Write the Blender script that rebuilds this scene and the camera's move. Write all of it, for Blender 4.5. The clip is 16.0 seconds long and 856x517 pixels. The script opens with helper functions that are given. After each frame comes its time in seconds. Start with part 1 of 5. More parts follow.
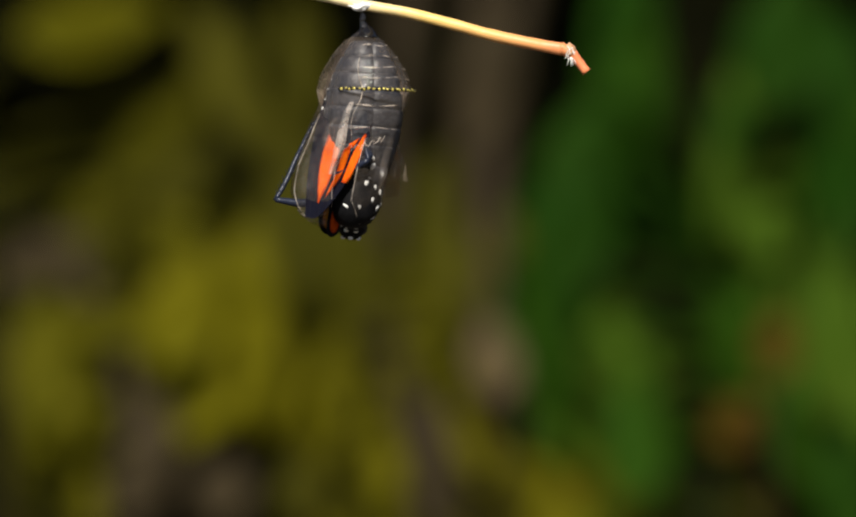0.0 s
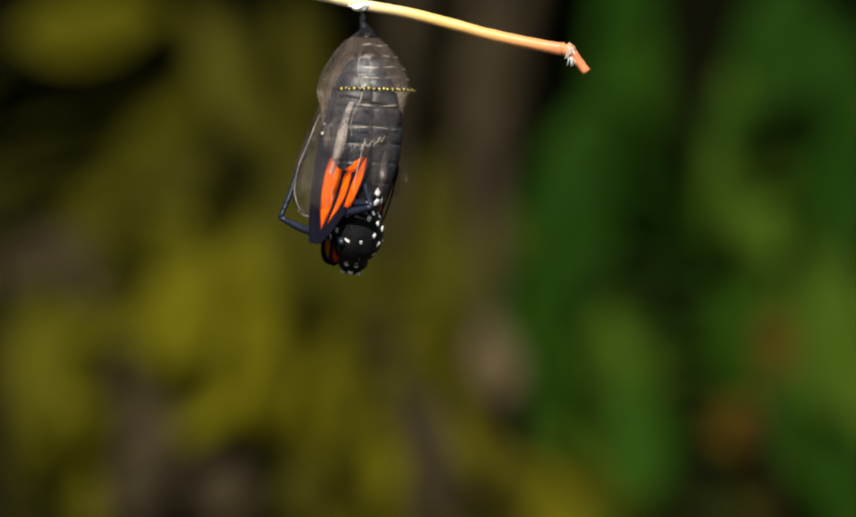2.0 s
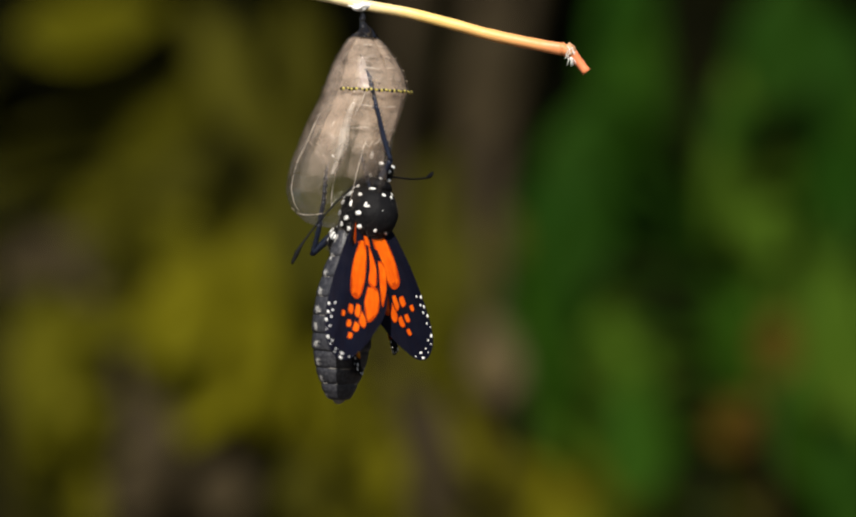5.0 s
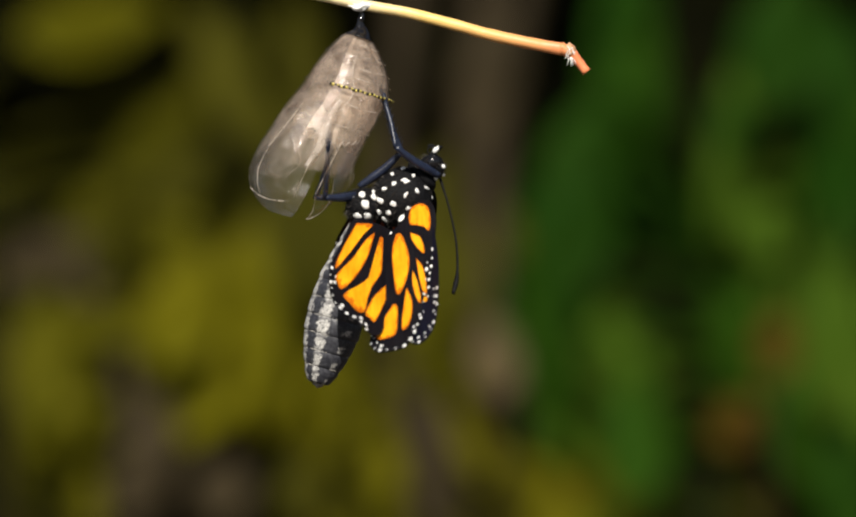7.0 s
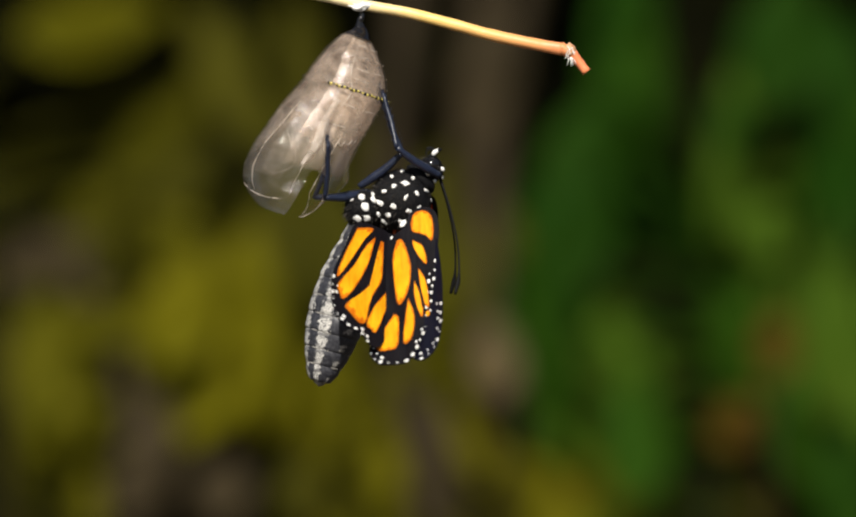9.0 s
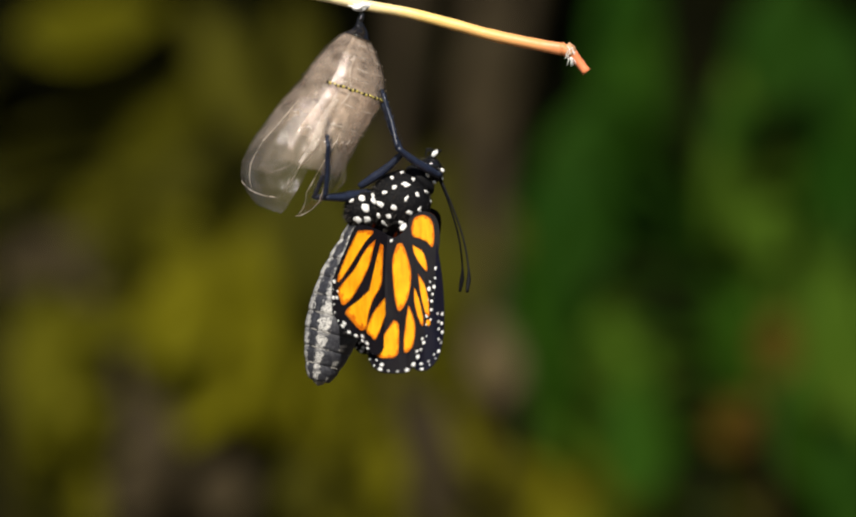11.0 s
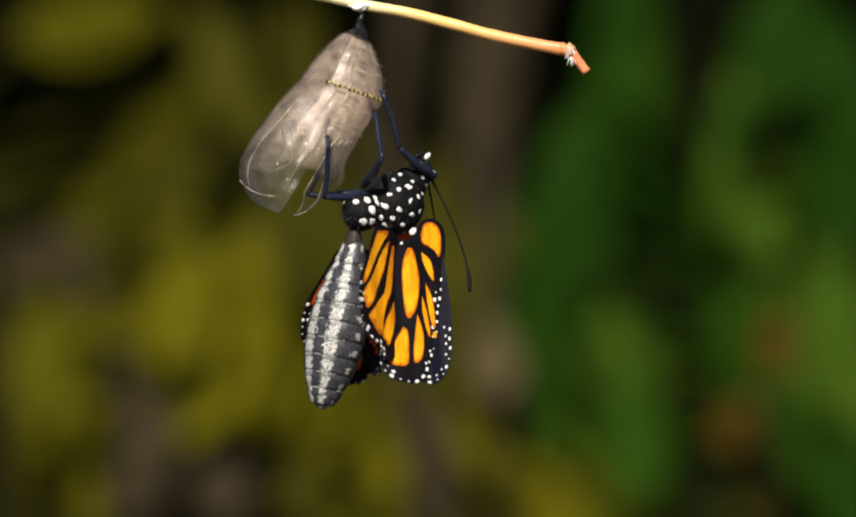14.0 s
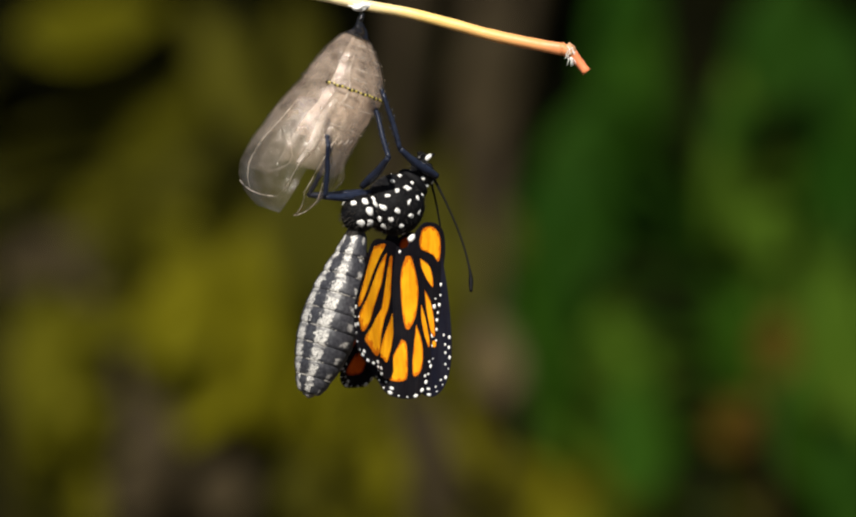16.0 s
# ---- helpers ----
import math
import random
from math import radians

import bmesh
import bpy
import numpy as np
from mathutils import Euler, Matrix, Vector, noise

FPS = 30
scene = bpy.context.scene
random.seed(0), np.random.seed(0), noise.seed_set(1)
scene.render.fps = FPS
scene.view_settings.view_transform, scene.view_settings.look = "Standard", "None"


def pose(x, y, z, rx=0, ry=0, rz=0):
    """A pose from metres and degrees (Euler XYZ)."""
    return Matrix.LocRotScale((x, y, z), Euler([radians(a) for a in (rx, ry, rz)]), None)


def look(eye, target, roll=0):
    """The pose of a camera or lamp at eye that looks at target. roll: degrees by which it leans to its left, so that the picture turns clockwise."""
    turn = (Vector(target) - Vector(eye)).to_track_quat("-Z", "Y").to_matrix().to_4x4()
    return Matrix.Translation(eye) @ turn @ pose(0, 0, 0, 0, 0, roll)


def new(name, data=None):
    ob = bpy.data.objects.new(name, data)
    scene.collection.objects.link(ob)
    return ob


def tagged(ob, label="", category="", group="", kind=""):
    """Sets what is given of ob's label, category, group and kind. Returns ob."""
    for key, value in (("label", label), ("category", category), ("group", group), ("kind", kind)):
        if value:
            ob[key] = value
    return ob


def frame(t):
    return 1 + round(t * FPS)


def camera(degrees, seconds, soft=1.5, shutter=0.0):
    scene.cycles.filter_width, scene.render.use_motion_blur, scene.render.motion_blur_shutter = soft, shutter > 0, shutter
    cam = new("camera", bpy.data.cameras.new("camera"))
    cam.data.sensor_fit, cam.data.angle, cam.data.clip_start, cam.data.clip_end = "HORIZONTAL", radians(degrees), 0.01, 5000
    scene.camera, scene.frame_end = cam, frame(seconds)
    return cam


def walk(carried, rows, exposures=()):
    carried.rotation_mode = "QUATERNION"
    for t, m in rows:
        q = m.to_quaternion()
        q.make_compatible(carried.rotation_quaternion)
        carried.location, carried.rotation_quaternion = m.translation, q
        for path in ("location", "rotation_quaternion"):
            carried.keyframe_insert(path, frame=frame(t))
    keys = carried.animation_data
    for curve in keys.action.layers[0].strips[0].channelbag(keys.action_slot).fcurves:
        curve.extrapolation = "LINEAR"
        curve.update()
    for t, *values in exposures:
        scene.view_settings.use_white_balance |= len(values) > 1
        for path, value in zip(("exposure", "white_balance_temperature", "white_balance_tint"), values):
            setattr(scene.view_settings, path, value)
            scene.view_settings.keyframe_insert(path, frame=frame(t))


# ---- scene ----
# One unit of the plan is 0.07 mm; the subject hangs in the plane y = 0, half a metre before the lens.
U = 0.00007
cam = camera(12.53, 16.0, soft=2.1)
cam.data.dof.use_dof = True
cam.data.dof.focus_distance = 0.5
cam.data.dof.aperture_fstop = 15.0
walk(cam, [(0.0, pose(0, -0.5, 0, 90)), (16.0, pose(0, -0.5, 0, 90))], [(0.0, 0.32), (16.0, 0.32)])

# ---------------------------------------------------------------- light
SUN_TURN, SUN_HEIGHT = radians(-6), radians(40)
world = bpy.data.worlds.new("sky")
scene.world = world
world.use_nodes = True
wn = world.node_tree.nodes
sky = wn.new("ShaderNodeTexSky")
sky.sky_type = "NISHITA"
sky.sun_disc = False
sky.sun_elevation = SUN_HEIGHT
sky.sun_rotation = radians(180) - SUN_TURN
world.node_tree.links.new(sky.outputs[0], wn["Background"].inputs[0])
wn["Background"].inputs[1].default_value = 0.05
sun = new("sun", bpy.data.lights.new("sun", "SUN"))
sun.data.energy, sun.data.angle, sun.data.color = 5.0, radians(0.5), (1.0, 0.94, 0.84)
sun_from = Vector((math.sin(SUN_TURN) * math.cos(SUN_HEIGHT), -math.cos(SUN_TURN) * math.cos(SUN_HEIGHT), math.sin(SUN_HEIGHT)))
sun.matrix_world = look(sun_from * 3, (0, 0, 0))


# ---------------------------------------------------------------- small tools
def at(a, b, d=0.0):
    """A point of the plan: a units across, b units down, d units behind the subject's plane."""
    return Vector(((a - 784) * U, d * U, (473.5 - b) * U))


def far(a, b, y):
    """The point y metres behind the subject that lies behind the plan's point a, b."""
    k = (0.5 + y) / 0.5
    return Vector(((a - 784) * U * k, y, (473.5 - b) * U * k))


def turned(point, heading, tilt=0, roll=0):
    """A pose: local Z points heading degrees clockwise from up, leans tilt degrees to the viewer; local Y faces the viewer at roll 0."""
    m = Matrix.Rotation(radians(heading), 4, "Y") @ Matrix.Rotation(radians(tilt), 4, "X") @ Matrix.Rotation(radians(180 + roll), 4, "Z")
    return Matrix.Translation(point) @ m


def mesh_of(name, bm, material, smooth=True):
    data = bpy.data.meshes.new(name)
    bm.normal_update()
    bm.to_mesh(data)
    bm.free()
    for f in data.polygons:
        f.use_smooth = smooth
    for m in material if isinstance(material, (list, tuple)) else [material]:
        data.materials.append(m)
    return data


def part(name, bm, material, parent, label="", smooth=True):
    ob = new(name, mesh_of(name, bm, material, smooth))
    ob.parent = parent
    return tagged(ob, label)


def empty(name, where, label, category, group="", kind=""):
    ob = new(name)
    ob.empty_display_size = 0.002
    ob.matrix_world = where if isinstance(where, Matrix) else Matrix.Translation(where)
    return tagged(ob, label, category, group, kind)


def smoothed(points, steps=6):
    """A Catmull-Rom line through the points."""
    p = [Vector(q) for q in points]
    p = [2 * p[0] - p[1]] + p + [2 * p[-1] - p[-2]]
    line = []
    for i in range(1, len(p) - 2):
        for k in range(steps):
            s = k / steps
            a, b, c, d = p[i - 1:i + 3]
            line.append(0.5 * (2 * b + (c - a) * s + (2 * a - 5 * b + 4 * c - d) * s * s + (3 * b - a - 3 * c + d) * s ** 3))
    return line + [p[-2]]


def lerp_list(values, s):
    x = s * (len(values) - 1)
    i = min(int(x), len(values) - 2)
    return values[i] + (values[i + 1] - values[i]) * (x - i)


def tube(bm, line, radii, sides=10, flat=1.0, rough=0.0):
    """A closed tapered tube along a line; radii are spread over its length."""
    rings = []
    n = len(line)
    side = Vector((0.31, 0.87, 0.38))
    for i, p in enumerate(line):
        d = (line[min(i + 1, n - 1)] - line[max(i - 1, 0)]).normalized()
        side = (side - d * side.dot(d)).normalized()
        up = d.cross(side)
        r = lerp_list(radii, i / (n - 1))
        ring = []
        for k in range(sides):
            a = 2 * math.pi * k / sides
            rr = r * (1 + rough * noise.noise(Vector((p.x / r * 0.6, p.z / r * 0.6, k * 1.7))))
            ring.append(bm.verts.new(p + side * math.cos(a) * rr + up * math.sin(a) * rr * flat))
        rings.append(ring)
    for a, b in zip(rings, rings[1:]):
        for k in range(sides):
            bm.faces.new((a[k], a[(k + 1) % sides], b[(k + 1) % sides], b[k]))
    bm.faces.new(rings[0][::-1])
    bm.faces.new(rings[-1])
    return bm


def blob(bm, centre, size, turn=None, detail=2, rough=0.0):
    m = Matrix.Translation(centre) @ (turn.to_matrix().to_4x4() if turn else Matrix()) @ Matrix.Diagonal((*size, 1))
    made = bmesh.ops.create_icosphere(bm, subdivisions=detail, radius=1.0, matrix=m)["verts"]
    if rough:
        for v in made:
            v.co += (v.co - Vector(centre)) * rough * noise.noise(v.co / max(size) * 1.7)
    return made


# ---------------------------------------------------------------- materials
class Nodes:
    """A node material, built line by line."""

    def __init__(self, name):
        self.mat = bpy.data.materials.new(name)
        self.mat.use_nodes = True
        self.tree = self.mat.node_tree
        self.bsdf = self.tree.nodes["Principled BSDF"]
        self.out = self.tree.nodes["Material Output"]
        self.coord = self.tree.nodes.new("ShaderNodeTexCoord")

    def node(self, kind, **values):
        n = self.tree.nodes.new("ShaderNode" + kind)
        for k, v in values.items():
            n.inputs[k.replace("_", " ")].default_value = v
        return n

    def link(self, a, b):
        self.tree.links.new(a, b)

    def noise(self, scale, detail=4.0, rough=0.6):
        n = self.node("TexNoise", Scale=scale, Detail=detail, Roughness=rough)
        self.link(self.coord.outputs["Object"], n.inputs["Vector"])
        return n.outputs["Fac"]

    def ramp(self, fac, stops):
        n = self.tree.nodes.new("ShaderNodeValToRGB")
        while len(n.color_ramp.elements) < len(stops):
            n.color_ramp.elements.new(0.5)
        for e, (p, c) in zip(n.color_ramp.elements, stops):
            e.position, e.color = p, (*c, 1) if len(c) == 3 else c
        self.link(fac, n.inputs[0])
        return n.outputs[0]

    def mix(self, fac, a, b, mode="MIX"):
        n = self.tree.nodes.new("ShaderNodeMix")
        n.data_type, n.blend_type = "RGBA", mode
        for slot, v in ((0, fac), (6, a), (7, b)):
            if hasattr(v, "links"):
                self.link(v, n.inputs[slot])
            else:
                n.inputs[slot].default_value = v if slot == 0 else (*v, 1)
        return n.outputs[2]

    def maths(self, op, a, b=0.0, clamp=False):
        n = self.tree.nodes.new("ShaderNodeMath")
        n.operation, n.use_clamp = op, clamp
        for i, v in enumerate((a, b)):
            if hasattr(v, "links"):
                self.link(v, n.inputs[i])
            else:
                n.inputs[i].default_value = v
        return n.outputs[0]

    def bump(self, height, distance, strength=0.6):
        n = self.node("Bump", Distance=distance, Strength=strength)
        self.link(height, n.inputs["Height"])
        self.link(n.outputs[0], self.bsdf.inputs["Normal"])
        return n.outputs[0]

    def set(self, **values):
        for k, v in values.items():
            slot = self.bsdf.inputs[k.replace("_", " ")]
            if hasattr(v, "links"):
                self.link(v, slot)
            else:
                slot.default_value = (*v, 1) if isinstance(v, tuple) else v
        return self


def mottled(name, a, b, scale, rough=0.5, bump=0.0, bump_scale=None, fine=6.0, vary=0.0, **more):
    """Two colours mottled at two scales, with a fine relief."""
    n = Nodes(name)
    big = n.noise(scale)
    small = n.noise(scale * fine)
    f = n.ramp(n.maths("ADD", n.maths("MULTIPLY", big, 0.65), n.maths("MULTIPLY", small, 0.35)), [(0.32, (0, 0, 0)), (0.68, (1, 1, 1))])
    c = n.mix(f, a, b)
    if vary:
        one = n.tree.nodes.new("ShaderNodeObjectInfo").outputs["Random"]
        c = n.mix(1.0, c, n.ramp(one, [(0.0, (1 - vary,) * 3), (1.0, (1.0, 1.0, 1.0))]), "MULTIPLY")
    n.set(Base_Color=c, Roughness=rough, **more)
    if bump:
        n.bump(n.noise(bump_scale or scale * fine), bump)
    return n.mat


def scaled_wing(name, a, b, rough=0.6, deep=0.5):
    """Wing scales: fine grain, soft pleats along the blade and slow patches of a deeper tone."""
    n = Nodes(name)
    stretch = n.tree.nodes.new("ShaderNodeMapping")
    stretch.inputs["Scale"].default_value = (1.0, 1.0, 0.16)
    n.link(n.coord.outputs["Object"], stretch.inputs["Vector"])
    pleat = n.node("TexNoise", Scale=1500.0, Detail=3.0, Roughness=0.6)
    n.link(stretch.outputs[0], pleat.inputs["Vector"])
    patch = n.ramp(n.noise(330.0, 4.0), [(0.30, (0, 0, 0)), (0.68, (1, 1, 1))])
    c = n.mix(patch, a, b)
    c = n.mix(n.maths("MULTIPLY", n.ramp(pleat.outputs["Fac"], [(0.42, (0, 0, 0)), (0.72, (1, 1, 1))]), deep), c, tuple(x * y for x, y in zip(b, (0.75, 0.45, 0.4))))
    c = n.mix(n.maths("MULTIPLY", n.noise(9000.0, 2.0), 0.3), c, tuple(x * 0.55 for x in b))
    n.set(Base_Color=c, Roughness=rough)
    n.bsdf.inputs["Specular IOR Level"].default_value = 0.05
    n.bump(pleat.outputs["Fac"], 0.00014, 0.7)
    return n.mat


def shell_material(name, thin, thick, fade=0.0, hue=(0.84, 0.69, 0.58)):
    n = Nodes(name)
    haze = n.tree.nodes.new("ShaderNodeBsdfDiffuse")
    haze.inputs[0].default_value = (*hue, 1)
    glow = n.tree.nodes.new("ShaderNodeBsdfTranslucent")
    glow.inputs[0].default_value = (0.82, 0.68, 0.54, 1)
    both = n.tree.nodes.new("ShaderNodeMixShader")
    both.inputs[0].default_value = 0.4
    n.link(haze.outputs[0], both.inputs[1])
    n.link(glow.outputs[0], both.inputs[2])
    clear = n.tree.nodes.new("ShaderNodeBsdfTransparent")
    clear.inputs[0].default_value = (0.97, 0.96, 0.95, 1)
    body = n.tree.nodes.new("ShaderNodeMixShader")
    stretch = n.tree.nodes.new("ShaderNodeMapping")
    stretch.inputs["Scale"].default_value = (1.0, 1.0, 0.28)
    n.link(n.coord.outputs["Object"], stretch.inputs["Vector"])
    streak = n.node("TexNoise", Scale=950.0, Detail=4.0, Roughness=0.55)
    n.link(stretch.outputs[0], streak.inputs["Vector"])
    cloud = n.ramp(n.noise(420.0, 5.0, 0.65), [(0.37, (thin, thin, thin)), (0.64, (thick, thick, thick))])
    if fade:
        split = n.tree.nodes.new("ShaderNodeSeparateXYZ")
        n.link(n.coord.outputs["Object"], split.inputs[0])
        low = n.maths("DIVIDE", n.maths("ADD", split.outputs[2], 312 * U), 84 * U, True)
        cloud = n.maths("MULTIPLY", cloud, n.maths("ADD", n.maths("MULTIPLY", low, fade), 1.0 - fade))
    n.link(cloud, body.inputs[0])
    n.link(clear.outputs[0], body.inputs[1])
    n.link(both.outputs[0], body.inputs[2])
    gloss = n.tree.nodes.new("ShaderNodeBsdfGlossy")
    gloss.inputs["Roughness"].default_value = 0.07
    relief = n.node("Bump", Distance=0.00026, Strength=0.7)
    n.link(n.maths("ADD", streak.outputs["Fac"], n.maths("MULTIPLY", n.noise(2600.0, 3.0), 0.45)), relief.inputs["Height"])
    n.link(relief.outputs[0], gloss.inputs["Normal"])
    n.link(relief.outputs[0], haze.inputs["Normal"])
    fresnel = n.node("Fresnel", IOR=1.32)
    n.link(relief.outputs[0], fresnel.inputs["Normal"])
    top = n.tree.nodes.new("ShaderNodeMixShader")
    n.link(n.maths("MINIMUM", fresnel.outputs[0], 0.28), top.inputs[0])
    n.link(body.outputs[0], top.inputs[1])
    n.link(gloss.outputs[0], top.inputs[2])
    n.link(top.outputs[0], n.out.inputs[0])
    return n.mat


def abdomen_material():
    """Dark skin with two pale stripes of patches beside the belly's midline and a row of pale dots on each side."""
    n = Nodes("abdomen_skin")
    split = n.tree.nodes.new("ShaderNodeSeparateXYZ")
    n.link(n.coord.outputs["Object"], split.inputs[0])
    x, y, z = (split.outputs[i] for i in range(3))
    around = n.maths("ABSOLUTE", n.maths("ARCTAN2", x, n.maths("MULTIPLY", y, -1.2)))
    around = n.maths("ADD", around, n.maths("MULTIPLY", n.maths("SUBTRACT", n.noise(1600.0, 5.0, 0.7), 0.5), 0.85))
    ragged = n.maths("MULTIPLY", n.noise(700.0, 2.0), 3.0)
    cycle = n.maths("SINE", n.maths("ADD", n.maths("MULTIPLY", z, 2 * math.pi / (32.4 * U)), ragged))
    stripe = n.maths("SUBTRACT", 1.0, n.maths("DIVIDE", n.maths("ABSOLUTE", n.maths("SUBTRACT", around, 0.44)), 0.24), True)
    pale = n.maths("MULTIPLY", n.ramp(stripe, [(0.06, (0, 0, 0)), (0.28, (1, 1, 1))]), n.ramp(n.maths("ADD", n.maths("MULTIPLY", cycle, 0.5), 0.5, True), [(0.0, (0.3, 0.3, 0.3)), (0.2, (1, 1, 1))]))
    dot = n.maths("SUBTRACT", 1.0, n.maths("DIVIDE", n.maths("ABSOLUTE", n.maths("SUBTRACT", around, 1.38)), 0.16), True)
    row = n.ramp(n.maths("ADD", n.maths("MULTIPLY", cycle, 0.5), 0.5, True), [(0.55, (0, 0, 0)), (0.85, (1, 1, 1))])
    pale = n.maths("MAXIMUM", pale, n.maths("MULTIPLY", n.ramp(dot, [(0.1, (0, 0, 0)), (0.4, (0.8, 0.8, 0.8))]), row))
    grain = n.ramp(n.noise(5200.0, 3.0), [(0.34, (0.12, 0.12, 0.12)), (0.60, (1, 1, 1))])
    pale = n.maths("MULTIPLY", pale, grain)
    # random grey flecks lighten the dark skin
    grey_fleck = n.ramp(n.noise(2600.0, 5.0, 0.7), [(0.44, (0, 0, 0)), (0.72, (0.14, 0.14, 0.14))])
    dark = n.mix(n.noise(1400.0), (0.010, 0.011, 0.016), (0.042, 0.042, 0.050))
    dark = n.mix(grey_fleck, dark, (0.36, 0.36, 0.38))
    n.set(Base_Color=n.mix(pale, dark, (0.66, 0.64, 0.60)), Roughness=0.42, Specular_IOR_Level=0.35)
    n.bump(n.noise(3000.0, 3.0), 0.00007, 0.7)
    return n.mat


def twig_material():
    """Young bark that turns from straw yellow to coral red towards the tip, with sun glare painted cream at its start.
    """
    n = Nodes("twig_bark")
    split = n.tree.nodes.new("ShaderNodeSeparateXYZ")
    n.link(n.coord.outputs["Object"], split.inputs[0])
    along = n.maths("ADD", n.maths("DIVIDE", split.outputs[0], 470 * U), 0.0)
    along = n.maths("ADD", along, n.maths("MULTIPLY", n.maths("SUBTRACT", n.noise(500.0), 0.5), 0.25))
    # the cream first stop paints in strong sunlight on the left end
    c = n.ramp(along, [(0.05, (0.95, 0.82, 0.48)), (0.35, (0.92, 0.64, 0.20)), (0.68, (0.88, 0.42, 0.15)), (0.95, (0.80, 0.22, 0.10))])
    streak = n.noise(2600.0, 3.0)
    n.set(Base_Color=n.mix(n.maths("MULTIPLY", streak, 0.35), c, (0.62, 0.32, 0.10)), Roughness=0.42)
    n.bump(streak, 0.00008, 0.5)
    return n.mat


M_BLACK = mottled("black_scales", (0.003, 0.003, 0.004), (0.010, 0.010, 0.011), 900.0, 0.62, 0.00016, 3000.0, Specular_IOR_Level=0.10)
M_FUR = mottled("fur", (0.010, 0.009, 0.009), (0.045, 0.038, 0.030), 800.0, 0.55, Specular_IOR_Level=0.25)
M_EYE = mottled("eye", (0.004, 0.004, 0.005), (0.012, 0.011, 0.012), 2000.0, 0.12)
M_WHITE = mottled("white_scales", (0.86, 0.85, 0.82), (0.72, 0.71, 0.69), 2500.0, 0.6, 0.00004, 6000.0)
M_LEG = mottled("leg_skin", (0.006, 0.008, 0.016), (0.020, 0.027, 0.054), 1200.0, 0.34, 0.00004, 5000.0, Specular_IOR_Level=0.35)
M_WING = scaled_wing("wing_black", (0.003, 0.003, 0.005), (0.008, 0.007, 0.009), 0.55)
M_NAVY = scaled_wing("wing_navy", (0.003, 0.004, 0.011), (0.007, 0.007, 0.014), 0.55)
M_UNDER = scaled_wing("wing_yellow", (0.84, 0.41, 0.010), (0.76, 0.29, 0.005))
M_UPPER = scaled_wing("wing_orange", (0.78, 0.150, 0.004), (0.66, 0.085, 0.003))
M_UNDER_RIM = scaled_wing("wing_yellow_rim", (0.64, 0.19, 0.005), (0.44, 0.10, 0.004))
M_UPPER_RIM = scaled_wing("wing_orange_rim", (0.52, 0.065, 0.003), (0.36, 0.034, 0.002))
M_ABDOMEN = abdomen_material()
M_JOINT = mottled("joint_skin", (0.38, 0.36, 0.33), (0.08, 0.075, 0.07), 1500.0, 0.4)
M_SHELL = shell_material("empty_skin", 0.012, 0.075, hue=(0.80, 0.66, 0.54))
M_CASE = shell_material("case_skin", 0.02, 0.09, hue=(0.78, 0.69, 0.62))
# milky haze paints the white glare streak that runs down the skin
M_CURL_GLARE = shell_material("curl_glare_skin", 0.18, 0.60, hue=(0.88, 0.78, 0.68))
M_RIDGE_GLINT = shell_material("ridge_glint_skin", 0.15, 0.75, hue=(0.92, 0.82, 0.72))
M_LINING = shell_material("inner_skin", 0.22, 0.55, 0.84, hue=(0.87, 0.70, 0.56))
M_FILM = shell_material("film_skin", 0.08, 0.36, 0.80, hue=(0.84, 0.68, 0.56))
M_GOLD = mottled("gold_bead", (0.72, 0.60, 0.16), (0.42, 0.35, 0.07), 2500.0, 0.25, Metallic=0.3)
M_SILK = mottled("silk", (0.92, 0.91, 0.88), (0.80, 0.79, 0.75), 2500.0, 0.7, 0.0001, 3000.0)
M_TWIG = twig_material()
LEAF = dict(rough=0.72, bump=0.0006, bump_scale=160.0, vary=0.25, Specular_IOR_Level=0.04)
# one olive hue in three brightness steps, picked leaf by leaf
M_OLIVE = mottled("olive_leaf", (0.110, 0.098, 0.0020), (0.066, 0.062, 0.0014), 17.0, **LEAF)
M_MIDDLE = mottled("mid_olive_leaf", (0.082, 0.075, 0.0019), (0.046, 0.045, 0.0014), 17.0, **LEAF)
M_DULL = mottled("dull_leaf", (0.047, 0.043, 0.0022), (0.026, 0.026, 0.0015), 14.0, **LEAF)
M_LIGHT = mottled("pale_green_leaf", (0.056, 0.100, 0.0070), (0.034, 0.072, 0.0040), 15.0, **LEAF)
M_GREEN = mottled("green_leaf", (0.022, 0.056, 0.0022), (0.012, 0.042, 0.0010), 15.0, **LEAF)
M_DEEP = mottled("deep_green_leaf", (0.0065, 0.036, 0.0008), (0.0120, 0.029, 0.0010), 15.0, **LEAF)
M_STALK = mottled("dry_stalk", (0.042, 0.031, 0.017), (0.022, 0.017, 0.010), 22.0, 0.85, 0.001, 120.0, Specular_IOR_Level=0.04)
M_TAN = mottled("bleached_leaf", (0.100, 0.074, 0.036), (0.062, 0.046, 0.024), 22.0, **LEAF)
M_BROWN = mottled("brown_leaf", (0.054, 0.040, 0.020), (0.030, 0.023, 0.012), 22.0, **LEAF)
M_RUST = mottled("withered_leaf", (0.066, 0.036, 0.003), (0.040, 0.026, 0.003), 22.0, **LEAF)
